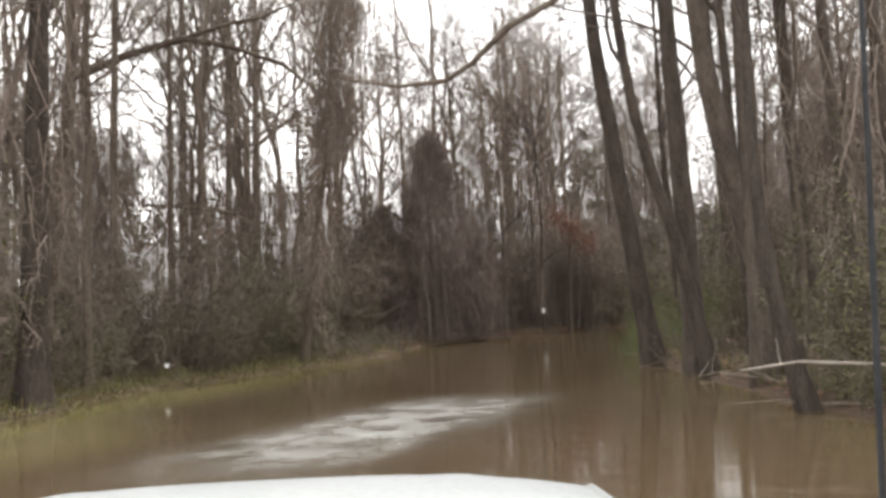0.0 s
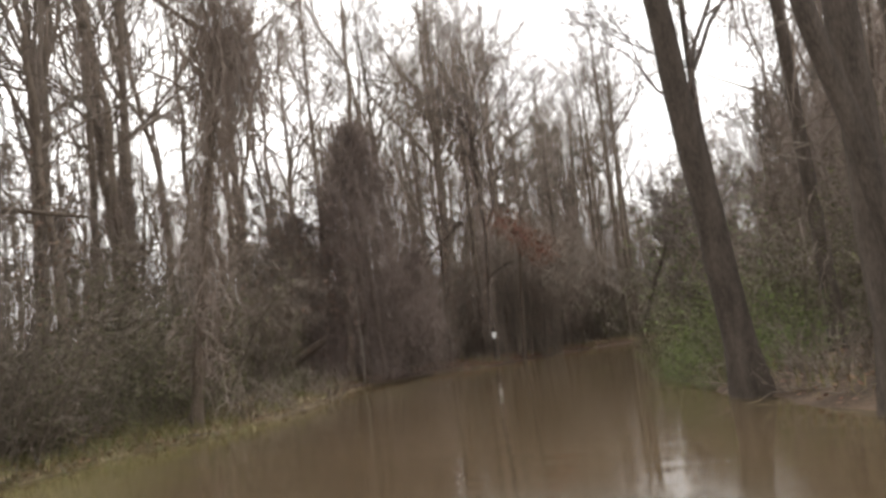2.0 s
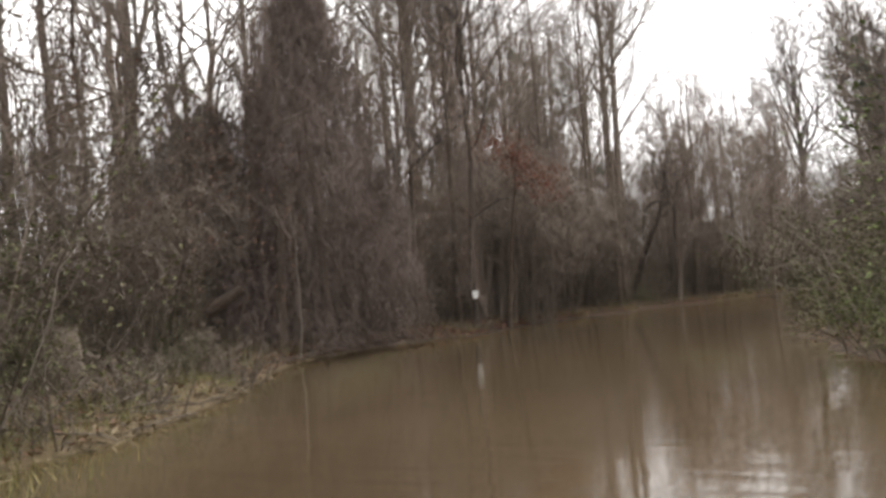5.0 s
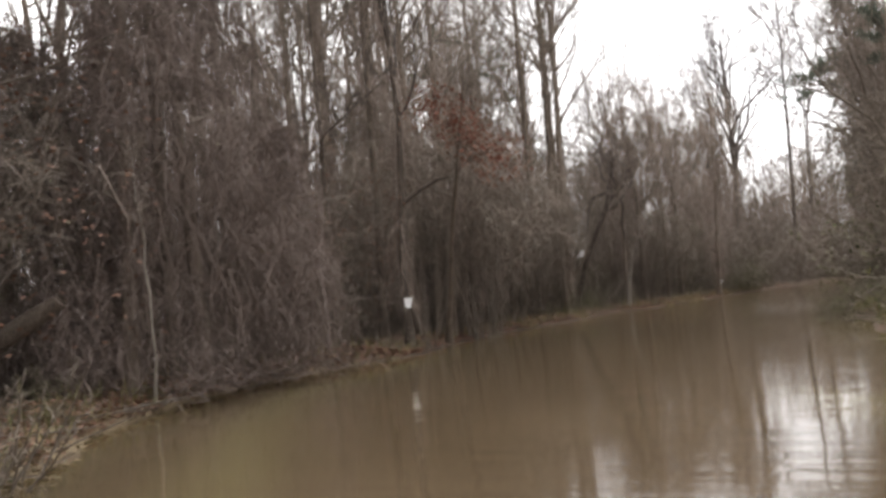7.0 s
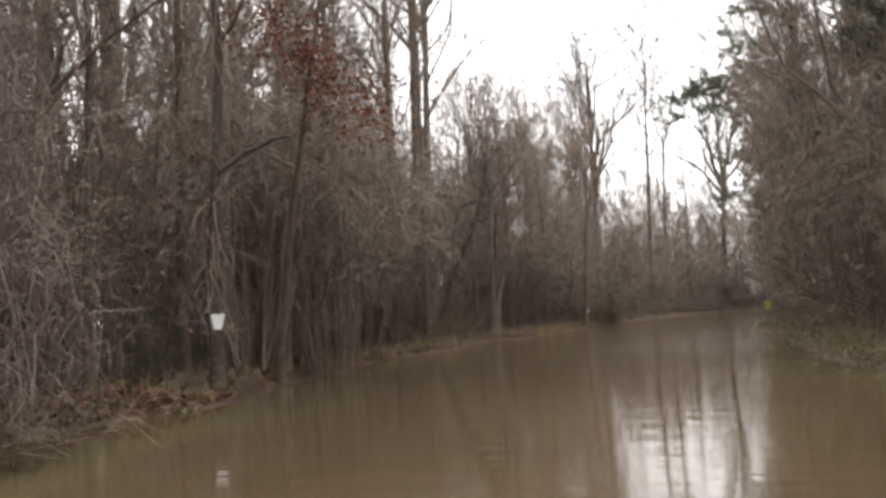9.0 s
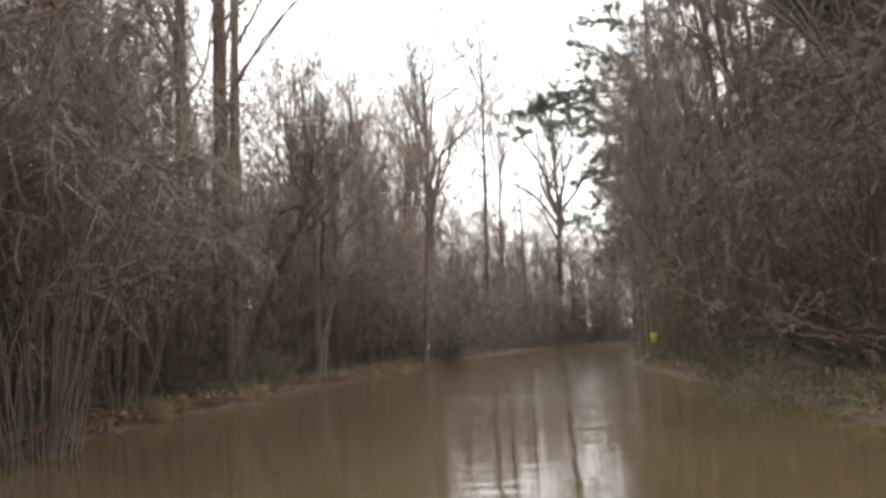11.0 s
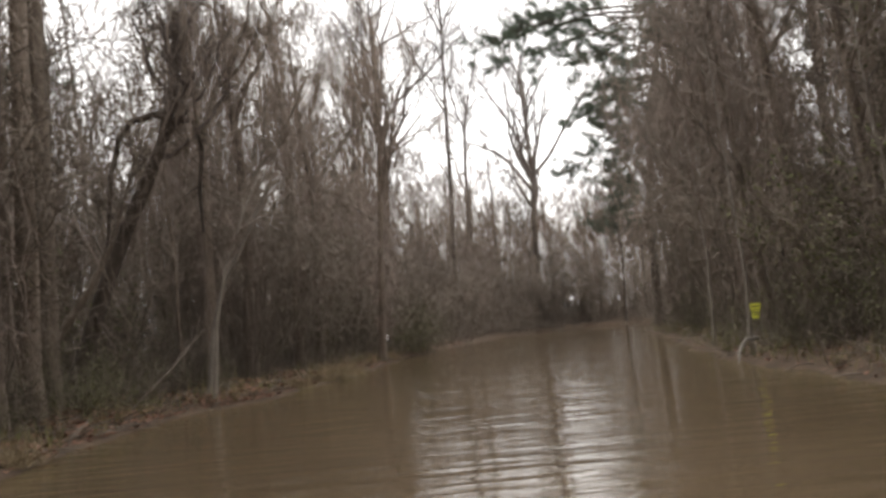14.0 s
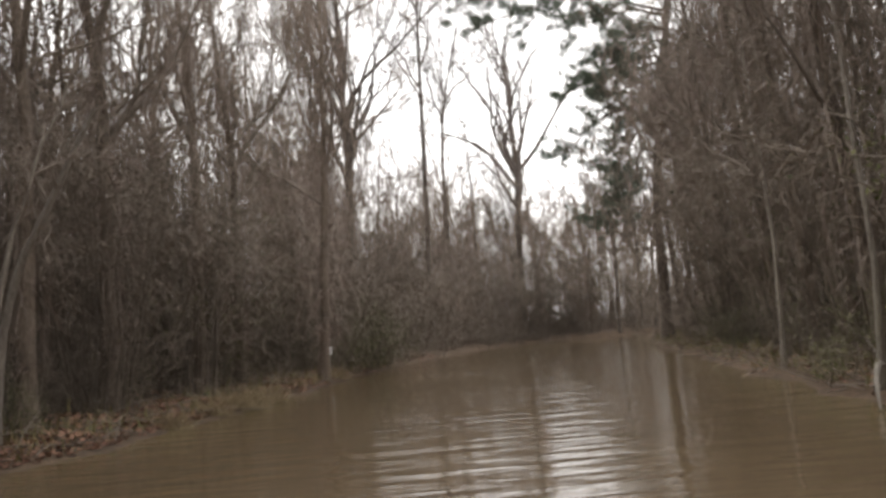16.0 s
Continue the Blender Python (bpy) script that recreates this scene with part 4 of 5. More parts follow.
bare_tree([up(-1.9, 39.0), (-1.75, 38.4, 1.6), (-1.85, 38.3, 2.8), (-1.9, 38.2, 4.2)], 0.03, 124, 0.6, 5, bark=PALE_BARK, limb_len=0.8, label="thin pale stem among the brush")
for k, (x, y, h, r) in enumerate(((21.2, 70.5, 11, 0.2), (24.3, 73.6, 13, 0.16), (19.4, 68.7, 12, 0.15), (26.6, 76.4, 12, 0.15))):
    bare_tree([up(x, y), (x + 0.2, y, h * 0.5), (x - 0.3, y, h)], r, 130 + k, 0.4, 12, vines=420, vine_reach=0.55, vine_to=0.9, limb_len=3, label="tree smothered in brown hanging vines")

for k, (x, y, h, r) in enumerate(((21.3, 50.2, 11, 0.12), (23.6, 52.6, 12, 0.14), (26.2, 55.6, 11, 0.12), (28.3, 58.3, 12, 0.15), (29.6, 60.2, 11, 0.13), (32.2, 62.6, 12, 0.15), (35.4, 65.2, 12, 0.14), (38.6, 68.4, 12, 0.15), (19.0, 46.4, 11, 0.13))):
    bare_tree([up(x, y), (x - 0.3, y + 0.3, h * 0.5), (x - 0.6, y + 0.5, h)], r, 180 + k, 0.3, 14, vines=240, vine_reach=0.6, vine_to=0.9, limb_len=3.2, label="tree smothered in brown vines on the inner bank")

forked = bare_tree([up(18.62, 67.0), (18.66, 66.8, 1.25), (18.69, 66.67, 2.07), (18.84, 66.49, 2.56), (19.0, 66.31, 2.9), (19.36, 65.91, 3.8), (19.7, 65.6, 4.6)], 0.065, 126, 0.6, 6, bark=PALE_BARK, limb_len=1.2, top_share=0.5, label="pale bent tree stem on the bank")
# post-like tree with a pale foot, at the point of the bank
bare_tree([up(29.4, 76.7), (29.45, 76.4, 2.5), (29.5, 76.0, 6), (29.7, 75.8, 13)], 0.16, 140, 0.4, 12, vines=700, vine_reach=0.8, vine_to=0.7, limb_len=3.5, label="vine-covered bare tree at the point of the bank")

# the open stand at the end of the water
bare_tree([up(43.5, 97.3), (43.3, 96, 11), (43.0, 95.6, 15), (42.8, 95.4, 23)], 0.32, 150, 0.38, 20, spread=1.0, lift=1.0, limb_len=11, thick=1.6, bark=DARK_BARK, twig=2.0, label="large bare tree that forks low into many limbs")
bare_tree([up(38.5, 92.6), (38.2, 92.3, 8), (38.6, 92, 12), (38.9, 91.8, 17)], 0.22, 151, 0.32, 16, spread=1.2, lift=0.6, limb_len=8.0, thick=1.5, bark=DARK_BARK, twig=2.0, label="bare tree with crooked spreading limbs")
bare_tree([up(51.0, 99.4), (50.7, 98, 18), (50.5, 97.5, 23), (50.2, 97.2, 29)], 0.22, 152, 0.5, 10, spread=0.8, lift=1.4, limb_len=9, thick=1.5, bark=DARK_BARK, twig=1.8, label="very tall slender bare tree with upswept limbs")
bare_tree([up(56.6, 104.6), (56.6, 103.4, 17), (57.8, 102.2, 24)], 0.2, 153, 0.6, 6, lift=1.2, thick=1.4, bark=DARK_BARK)
bare_tree([up(58.5, 103), (58.4, 102.7, 12), (58.2, 102.7, 17)], 0.17, 154, 0.8, 3, bark=DARK_BARK, limb_len=1.5, label="bare broken dead tree trunk")
bare_tree([up(63.2, 103.6), (63.2, 103, 9), (63.2, 102.6, 12.5), (62.6, 102.4, 23)], 0.36, 155, 0.40, 17, spread=0.95, lift=1.2, limb_len=14, thick=1.8, bark=DARK_BARK, twig=2.2, label="large bare tree that splits into two fans of limbs")
bare_tree([up(53.9, 100.5), (53.9, 100.2, 14), (54.4, 100, 21)], 0.13, 156, 0.6, 7, bark=DARK_BARK, lift=1.0, limb_len=5, twig=1.8)
for k, (x, y, h) in enumerate(((67, 95, 13), (70, 96, 14), (64.5, 95, 12), (72, 92, 13), (60.5, 101.5, 11), (68.5, 91.8, 15))):
    bare_tree([up(x, y), (x + 0.4, y, h * 0.5), (x - 0.2, y, h)], 0.13, 160 + k, 0.35, 12, lift=0.9, limb_len=4.0, thick=1.3, bark=DARK_BARK, twig=1.8)


def pine(via, r0, seed, boughs, label, led=()):
    """boughs: share of the height, azimuth, length, droop. led: share of the height and the place of the bough's tip."""
    rng = random.Random(seed)
    gen = np.random.default_rng(seed)
    root = tagged(new("pine_tree"), label, "pine", "pines on the inner bank")
    base = Vector(via[0])
    g, pts, radii = trunk_geo([tuple(Vector(p) - base) for p in via], r0, 0.25, rng=rng, wander=0.03)
    part("trunk", g, DARK_BARK, root)
    wood, needles = Geo(), Geo()
    lines = []
    for s, azimuth, length, droop in boughs:
        start, _w = between(pts, s)
        lines.append((bough(wood, rng, start, (math.cos(azimuth), math.sin(azimuth), 0.25), length, 0.055, 0.02, 7, 5, 0.12, -droop), length))
    for s, tip in led:
        start, _w = between(pts, s)
        u = np.linspace(0, 1, 9)[:, None]
        end = np.array(tip) - np.array(base)
        line = start + (end - start) * u + np.array((0, 0, 0.5)) * np.sin(u * 3.14) + np.r_[np.zeros((1, 3)), gen.normal(0, 0.10, (8, 3))]
        wood.tube(line, np.linspace(0.075, 0.02, 9), 5)
        lines.append((line, float(np.linalg.norm(end - start))))
    for limb, length in lines:
        n = int(5 + length * 2.6)
        at, tow, _i = along_sticks(gen, limb[None], n, 0.3)
        at[0], tow[0] = limb[-2], unit(limb[-1] - limb[-2])
        sub = sticks(wood, gen, at, aside(gen, tow, 0.3, 1.0) + np.array((0, 0, 0.15)), gen.uniform(0.5, 1.5, n), [0.018, 0.016, 0.013, 0.008], 0.22, 0.08)
        tuft = np.concatenate([sub[:, -1], along_sticks(gen, sub, 4, 0.3)[0]])
        c = np.repeat(tuft, 46, 0) + gen.normal(0, 0.06, (len(tuft) * 46, 3))
        d = ways(gen, len(c), -0.7, 1.3)
        needles.blades(c, d * gen.uniform(0.14, 0.30, len(c))[:, None], normed(np.cross(d, gen.normal(0, 1, d.shape))) * 0.009)
    part("bough_work", wood, DARK_BARK, root)
    part("foliage", needles, NEEDLE, root, "dark green needle tufts", smooth=False)
    root.location = base
    return root


prng = random.Random(3)
WEST = math.radians(153)
pine([up(45.7, 76.5), (45.4, 76.2, 6), (45.9, 75.6, 10.5), (46.3, 75.2, 14), (46.5, 75.0, 25)], 0.24, 200,
     [(0.70, WEST, 5.0, 0.0), (0.74, WEST - 0.5, 5.0, 0.0), (0.78, WEST + 0.6, 4.6, 0.0), (0.66, WEST + 1.6, 4.6, 0.0), (0.70, WEST - 1.5, 4.6, 0.0), (0.82, WEST - 0.1, 4.0, 0.0), (0.86, WEST + 2.2, 3.2, 0.0), (0.90, WEST - 0.8, 2.6, 0.0),
      (0.93, WEST + 1.2, 2.2, 0.0), (0.97, WEST - 0.3, 1.8, 0.0), (0.72, WEST + 3, 4.0, 0.0), (0.64, WEST + 3.3, 4.4, 0.0), (0.5, WEST - 1.5, 3.6, 0.02), (0.45, WEST + 2.9, 3.4, 0.02)],
     "tall pine with dark green needles reaching over the water",
     led=[(0.64, (39.6, 81.2, 15.0)), (0.62, (39.5, 80.1, 13.5)), (0.65, (40.6, 80.0, 15.2)), (0.63, (41.4, 80.4, 15.4)), (0.60, (41.9, 79.6, 14.2)), (0.55, (42.3, 77.4, 13.2)), (0.56, (43.2, 78.2, 13.7)), (0.47, (42.1, 77.9, 10.2)),
          (0.50, (43.2, 77.0, 11.4)), (0.41, (42.2, 78.0, 8.1)), (0.44, (43.0, 77.2, 9.2)), (0.38, (44.0, 77.6, 8.0)), (0.46, (44.3, 74.6, 10.6)), (0.67, (42.6, 79.0, 16.6)), (0.40, (44.6, 75.6, 9.0)), (0.36, (44.0, 77.3, 7.2)), (0.52, (43.9, 76.2, 12.0)), (0.33, (44.4, 77.2, 6.2)), (0.48, (44.9, 77.6, 11.0)), (0.58, (43.8, 76.8, 13.8)),
          (0.43, (45.0, 74.4, 9.6)), (0.53, (45.4, 77.6, 12.6)), (0.60, (44.9, 74.0, 14.4))])
pine([up(51.5, 79.9), (51.2, 80.1, 6), (51.0, 80.2, 12), (51.0, 80.2, 16)], 0.16, 201,
     [(0.35 + 0.05 * k, WEST + prng.uniform(-1.4, 1.4), prng.uniform(2.0, 4.2) * (1.15 - 0.05 * k), 0.08) for k in range(13)], "smaller pine with drooping green boughs")
for k, (x, y, h) in enumerate(((40.5, 66.5, 21), (35.5, 61.5, 19), (13.2, 75.5, 18), (10.4, 78, 17), (23.5, 46.8, 13), (27.5, 51.0, 14), (20.6, 44.2, 11))):
    pine([up(x, y), (x + 0.2, y, h * 0.5), (x, y + 0.3, h)], 0.2, 210 + k,
         [(0.4 + 0.045 * j, prng.uniform(0, 6.28), prng.uniform(2.2, 3.6) * (1.3 - 0.05 * j), 0.0) for j in range(13)], "pine standing among the bare trees of the woods")

# ---------------------------------------------------------------- fallen wood
def log(name, points, radii, mat, label, category="fallen branch", twigs=0, seed=1):
    rng = random.Random(seed)
    g = Geo()
    g.tube(points, radii, 8)
    pts = np.asarray(points, float)
    for _ in range(twigs):
        at, tow = between(pts, rng.random())
        bough(g, rng, at, unit(tow + some_way(rng, rng.uniform(0, 1))), rng.uniform(0.3, 1.0), 0.012, 0.005, 4, 3, 0.3)
    ob = part(name, g, mat, None, label)
    return tagged(ob, "", category)


log("fallen_log", [(-5.6, 39.5, 0.25), (-4.6, 39.2, 1.0), (-3.6, 39.05, 1.6), (-3.15, 39.0, 1.85)], [0.16, 0.17, 0.16, 0.12], BARK, "broken dark log leaning up from the bank", "log", 5, 1)
log("stump", [(-6.3, 30.9, 0.2), (-5.9, 30.9, 1.1), (-5.4, 30.95, 1.9)], [0.13, 0.10, 0.07], BARK, "leaning dark broken stem on the bank", "stump", 0, 2)
log("stump", [(-4.9, 31.1, 0.1), (-4.95, 31.1, 0.7), (-4.9, 31.1, 1.25)], [0.42, 0.34, 0.22], BARK, "old dark stump on the grassy bank", "stump", 0, 3)
log("fallen_branch", [(4.0, 8.75, 0.62), (4.6, 8.75, 0.68), (5.4, 8.8, 0.62), (6.4, 8.9, 0.45)], [0.012, 0.017, 0.018, 0.02], PALE_BARK, "pale bare stick lying across the brush", "fallen branch", 2, 4)
log("fallen_branch", [(4.95, 15.25, 0.05), (5.4, 15.4, 0.09), (6.0, 15.5, 0.12)], [0.010, 0.016, 0.018], PALE_BARK, "pale stick at the edge of the water", "fallen branch", 3, 5)
log("fallen_branch", [(25.6, 58.5, 0.02), (26.0, 58.7, 0.28), (26.6, 58.95, 0.42), (27.4, 59.2, 0.40)], [0.012, 0.03, 0.035, 0.04], PALE_BARK, "pale curved branch dipping into the water", "fallen branch", 4, 6)
log("hanging_branch", [(-9.7, 26.2, 5.35), (-8.2, 26.0, 5.15), (-6.6, 26.05, 4.85)], [0.05, 0.06, 0.04], BARK, "broken branch caught level between the trees", "fallen branch", 6, 7)
log("fallen_branch", [(16.2, 64.6, 0.3), (17.2, 65.3, 0.9), (18.0, 65.9, 1.5)], [0.018, 0.018, 0.012], BARK, "thin grey branch leaning on the bank", "fallen branch", 4, 8)


# ---------------------------------------------------------------- posted sheets
def to_mesh(name, bm):
    me = bpy.data.meshes.new(name)
    bm.to_mesh(me)
    bm.free()
    return me


def posted_sheet(name, place, turn, w, h, mat, bars, label):
    root = tagged(new(name), label, "sign")
    bm = bmesh.new()
    bmesh.ops.create_grid(bm, x_segments=6, y_segments=6, size=0.5)
    for v in bm.verts:
        x, y = v.co.x, v.co.y
        v.co = Vector((x * w * (0.78 + 0.44 * y) + 0.06 * w * y, 0.018 * math.sin(2.6 * x + 1.3 * y) + 0.02 * max(0, -y - 0.2), y * h + 0.0))
    geom = bmesh.ops.extrude_face_region(bm, geom=bm.faces[:])
    for v in (g for g in geom["geom"] if isinstance(g, bmesh.types.BMVert)):
        v.co.y += 0.003
    bmesh.ops.recalc_face_normals(bm, faces=bm.faces[:])
    part("sheet", to_mesh("sheet", bm), mat, root, smooth=False)
    for k, (z, width, high) in enumerate(bars):
        bm = bmesh.new()
        bmesh.ops.create_cube(bm, size=1)
        for v in bm.verts:
            v.co = Vector((v.co.x * width * w, -0.022 + 0.002 * v.co.y, z * h + v.co.z * high * h))
        bm_part("text_bar", bm, SIGN_INK, root)
    for sx in (-0.42, 0.42):
        bm = bmesh.new()
        bmesh.ops.create_cone(bm, segments=8, radius1=0.006, radius2=0.004, depth=0.012, cap_ends=True)
        bmesh.ops.rotate(bm, verts=bm.verts, matrix=Matrix.Rotation(radians(90), 3, "X"))
        bmesh.ops.translate(bm, verts=bm.verts, vec=(sx * w, -0.02, 0.42 * h))
        bm_part("nail", bm, BARK, root)
    root.matrix_basis = pose(*place, 0, 0, turn)
    return root


posted_sheet("posted_sheet", (3.72, 47.56, 1.35), -14, 0.24, 0.27, SIGN_WHITE, [], "plain white sheet nailed to a tree trunk")
posted_sheet("posted_sign", (26.54, 58.62, 0.98), -58, 0.22, 0.30, SIGN_YELLOW, [(0.30, 0.7, 0.07), (0.05, 0.7, 0.05), (-0.10, 0.7, 0.05), (-0.25, 0.6, 0.05)], "small yellow posted sign with dark lines on a thin stem")
posted_sheet("posted_sheet", (-6.2, 19.0, 0.52), 10, 0.12, 0.10, SIGN_WHITE, [], "small white scrap caught on a twig")
posted_sheet("posted_sheet", (29.42, 76.22, 0.98), -35, 0.09, 0.22, SIGN_WHITE, [], "narrow white tag on a tree at the bank")
# thin pale stems round the yellow sign
for k, via in enumerate(([up(27.0, 59.1), (26.85, 58.95, 1.3), (26.7, 58.9, 2.5), (26.5, 58.9, 4.1), (26.4, 58.8, 5.6), (26.1, 58.9, 7.5)],
                         [up(24.3, 54.6), (24.1, 54.5, 2.0), (23.8, 54.6, 3.5), (23.65, 54.6, 6.5)], [up(30.2, 62.3), (30.1, 62.1, 2.6), (29.9, 62.1, 3.9), (29.5, 62.0, 7)])):
    bare_tree(via, 0.045, 240 + k, 0.5, 8, bark=PALE_BARK, limb_len=1.6, label="thin pale-barked stem at the edge of the brush")

# ---------------------------------------------------------------- woods and brush
FAR = kinds_of(*[forest_kind(300 + k, 14 + 1.1 * k, 0.14 + 0.018 * (k % 4), 0.8, 9, 0.30) for k in range(8)])
WOODS = kinds_of(*[forest_kind(380 + k, 14 + 1.3 * k, 0.15 + 0.018 * (k % 4), 0.5, 8, 0.30, 1.9) for k in range(6)])
UNDER = kinds_of(*[understory_kind(390 + k, 7.0 + 0.7 * k) for k in range(4)])
HUNG = kinds_of(*[hung_kind(450 + k, 6.6 + 0.8 * k) for k in range(5)])
LOW = kinds_of(*[thicket_kind(400 + k, 1.2, 1.3, 14, 4, label="low brown brush at the water", dry=50) for k in range(3)])
ARCH = kinds_of(*[arching_kind(420 + k, 4.6 + 0.5 * k, 2.4 + 0.2 * k, 34, 12) for k in range(3)])
SAPLING = kinds_of(*[sapling_kind(320 + k, 6.5 + 0.9 * k, 40 * (k % 2)) for k in range(5)])
THICKET = kinds_of(*[thicket_kind(340 + k, 4.4, 3.0, 24, 10, thick=1.0, dry=400) for k in range(5)])
LEAFY = kinds_of(*[thicket_kind(350 + k, 3.4, 2.6, 18, 6, GREEN_LEAF, 2300, "half-evergreen shrub with small dull green leaves", 400, wood_mat=DARK_BRUSH) for k in range(3)])
GREEN = kinds_of(*[thicket_kind(360 + k, 2.2, 2.4, 22, 6, GREEN_LEAF, 2600, "leafy dull green shrub at the water's edge", wood_mat=DARK_BRUSH) for k in range(2)])
BRIGHT = kinds_of(*[thicket_kind(365 + k, 2.2, 2.4, 22, 6, FRESH_LEAF, 3200, "fresh green leafy shrub by the leaning trunk", wood_mat=DARK_BRUSH) for k in range(2)])
LIGHT = kinds_of(*[thicket_kind(370 + k, 5.2, 4.2, 14, 8, label="thin brown leafless shrub", dry=90, thick=1.5, wood_mat=DARK_BRUSH, lean=0.75) for k in range(3)])


def along(shore, y0, y1, n, near, far, rng, power=1.25):
    """Places beside a shore, between two northings of the shoreline and two distances from the water."""
    pts = np.array(shore, float)
    seg = np.linalg.norm(np.diff(pts, axis=0), axis=1)
    cum = np.r_[0, np.cumsum(seg)]
    s0, s1 = np.interp((y0, y1), pts[:, 1], cum)
    out = []
    for _ in range(n * 6):
        if len(out) >= n:
            break
        s = rng.uniform(s0, s1)
        i = max(0, min(int(np.searchsorted(cum, s)) - 1, len(seg) - 1))
        p = pts[i] + (pts[i + 1] - pts[i]) * (s - cum[i]) / seg[i]
        d = unit(pts[i + 1] - pts[i])
        side = np.array((-d[1], d[0])) if shore is LEFT_SHORE else np.array((d[1], -d[0]))
        q = p + side * (near + (far - near) * rng.random() ** power)
        if shore_distance(np.array([q[0]]), np.array([q[1]]))[0] > near * 0.8:
            out.append(q)
    return out


KEEP_CLEAR = ((15.4, 65.4, 2.2), (25.0, 57.0, 2.0), (14.6, 63.4, 1.6), (2.4, 47.6, 1.5), (3.2, 48.6, 1.2), (-3.4, 36.6, 1.4), (-3.2, 35.0, 0.9), (25.5, 57.6, 2.0), (26.8, 58.9, 1.5), (24.0, 56.2, 1.2), (3.5, 47.2, 1.0), (16.0, 64.6, 1.9), (17.6, 65.8, 1.2), (29.2, 76.0, 0.8), (-5.0, 30.6, 1.3), (-4.2, 39.0, 1.4), (4.9, 20.0, 1.2), (5.0, 9.0, 1.2), (5.3, 12.6, 1.5), (5.2, 15.7, 1.2))


def grow(kinds, shore, y0, y1, n, near, far, size, stretch):
    for x, y in along(shore, y0, y1, n, near, far, placed):
        if all(math.hypot(x - a, y - b2) > r + 0.4 for a, b2, r in KEEP_CLEAR):
            stand(kinds, x, y, placed.uniform(*size), placed.uniform(*stretch))


def rows(shore, y0, y1, n, near, far, size, stretch):
    return [(x, y, placed.uniform(*size), placed.uniform(*stretch)) for x, y in along(shore, y0, y1, n, near, far, placed, 1.0)]


# brush that lines the water
grow(THICKET + LEAFY, LEFT_SHORE, 9, 32, 46, 1.3, 6.0, (0.7, 1.0), (0.9, 1.3))
grow(THICKET + LEAFY + THICKET, LEFT_SHORE, 30, 46, 34, 2.3, 6.8, (0.85, 1.15), (0.95, 1.3))
grow(THICKET, LEFT_SHORE, 46, 64, 36, 2.4, 7.0, (0.95, 1.25), (1.0, 1.35))
grow(THICKET + THICKET + LEAFY, LEFT_SHORE, 62, 80, 36, 2.8, 7.5, (0.95, 1.25), (1.0, 1.4))
grow(LEAFY, RIGHT_SHORE, 7, 19, 16, 1.8, 6.0, (0.7, 1.0), (0.9, 1.3))
grow(LEAFY + LEAFY + THICKET, RIGHT_SHORE, 20, 36, 18, 2.4, 7.0, (0.7, 1.1), (1.0, 1.5))
grow(THICKET + THICKET + LEAFY, RIGHT_SHORE, 36, 50, 20, 2.4, 7.0, (0.8, 1.2), (1.2, 1.8))
grow(THICKET + LEAFY, RIGHT_SHORE, 48, 72, 42, 2.3, 6.8, (0.95, 1.3), (1.1, 1.6))
for x, y, s in ((5.4, 52.6, 1.1), (7.2, 55.6, 1.15), (9.4, 57.6, 1.1), (11.2, 60.3, 1.15), (13.2, 62.9, 1.1), (8.8, 59.4, 1.3), (-4.6, 34.2, 0.75), (-5.6, 37.6, 0.9), (-7.4, 33.0, 0.9),
                (19.4, 70.2, 0.9), (21.8, 72.6, 1.0), (24.6, 75.2, 0.95), (22.0, 49.4, 1.0), (25.2, 52.8, 1.0), (29.0, 57.0, 0.95), (31.0, 61.0, 1.15), (34.6, 64.6, 1.2), (38.2, 68.2, 1.2), (16.6, 43.6, 1.0),
                (18.8, 46.6, 1.1), (-8.6, 20.2, 0.8), (-9.6, 15.6, 0.9)):
    stand(ARCH, x, y, s)
for x, y, s in ((3.3, 47.2, 0.7), (4.4, 48.1, 0.75), (2.9, 46.9, 0.6), (4.0, 47.5, 0.55)):
    stand(LOW, x, y, s)
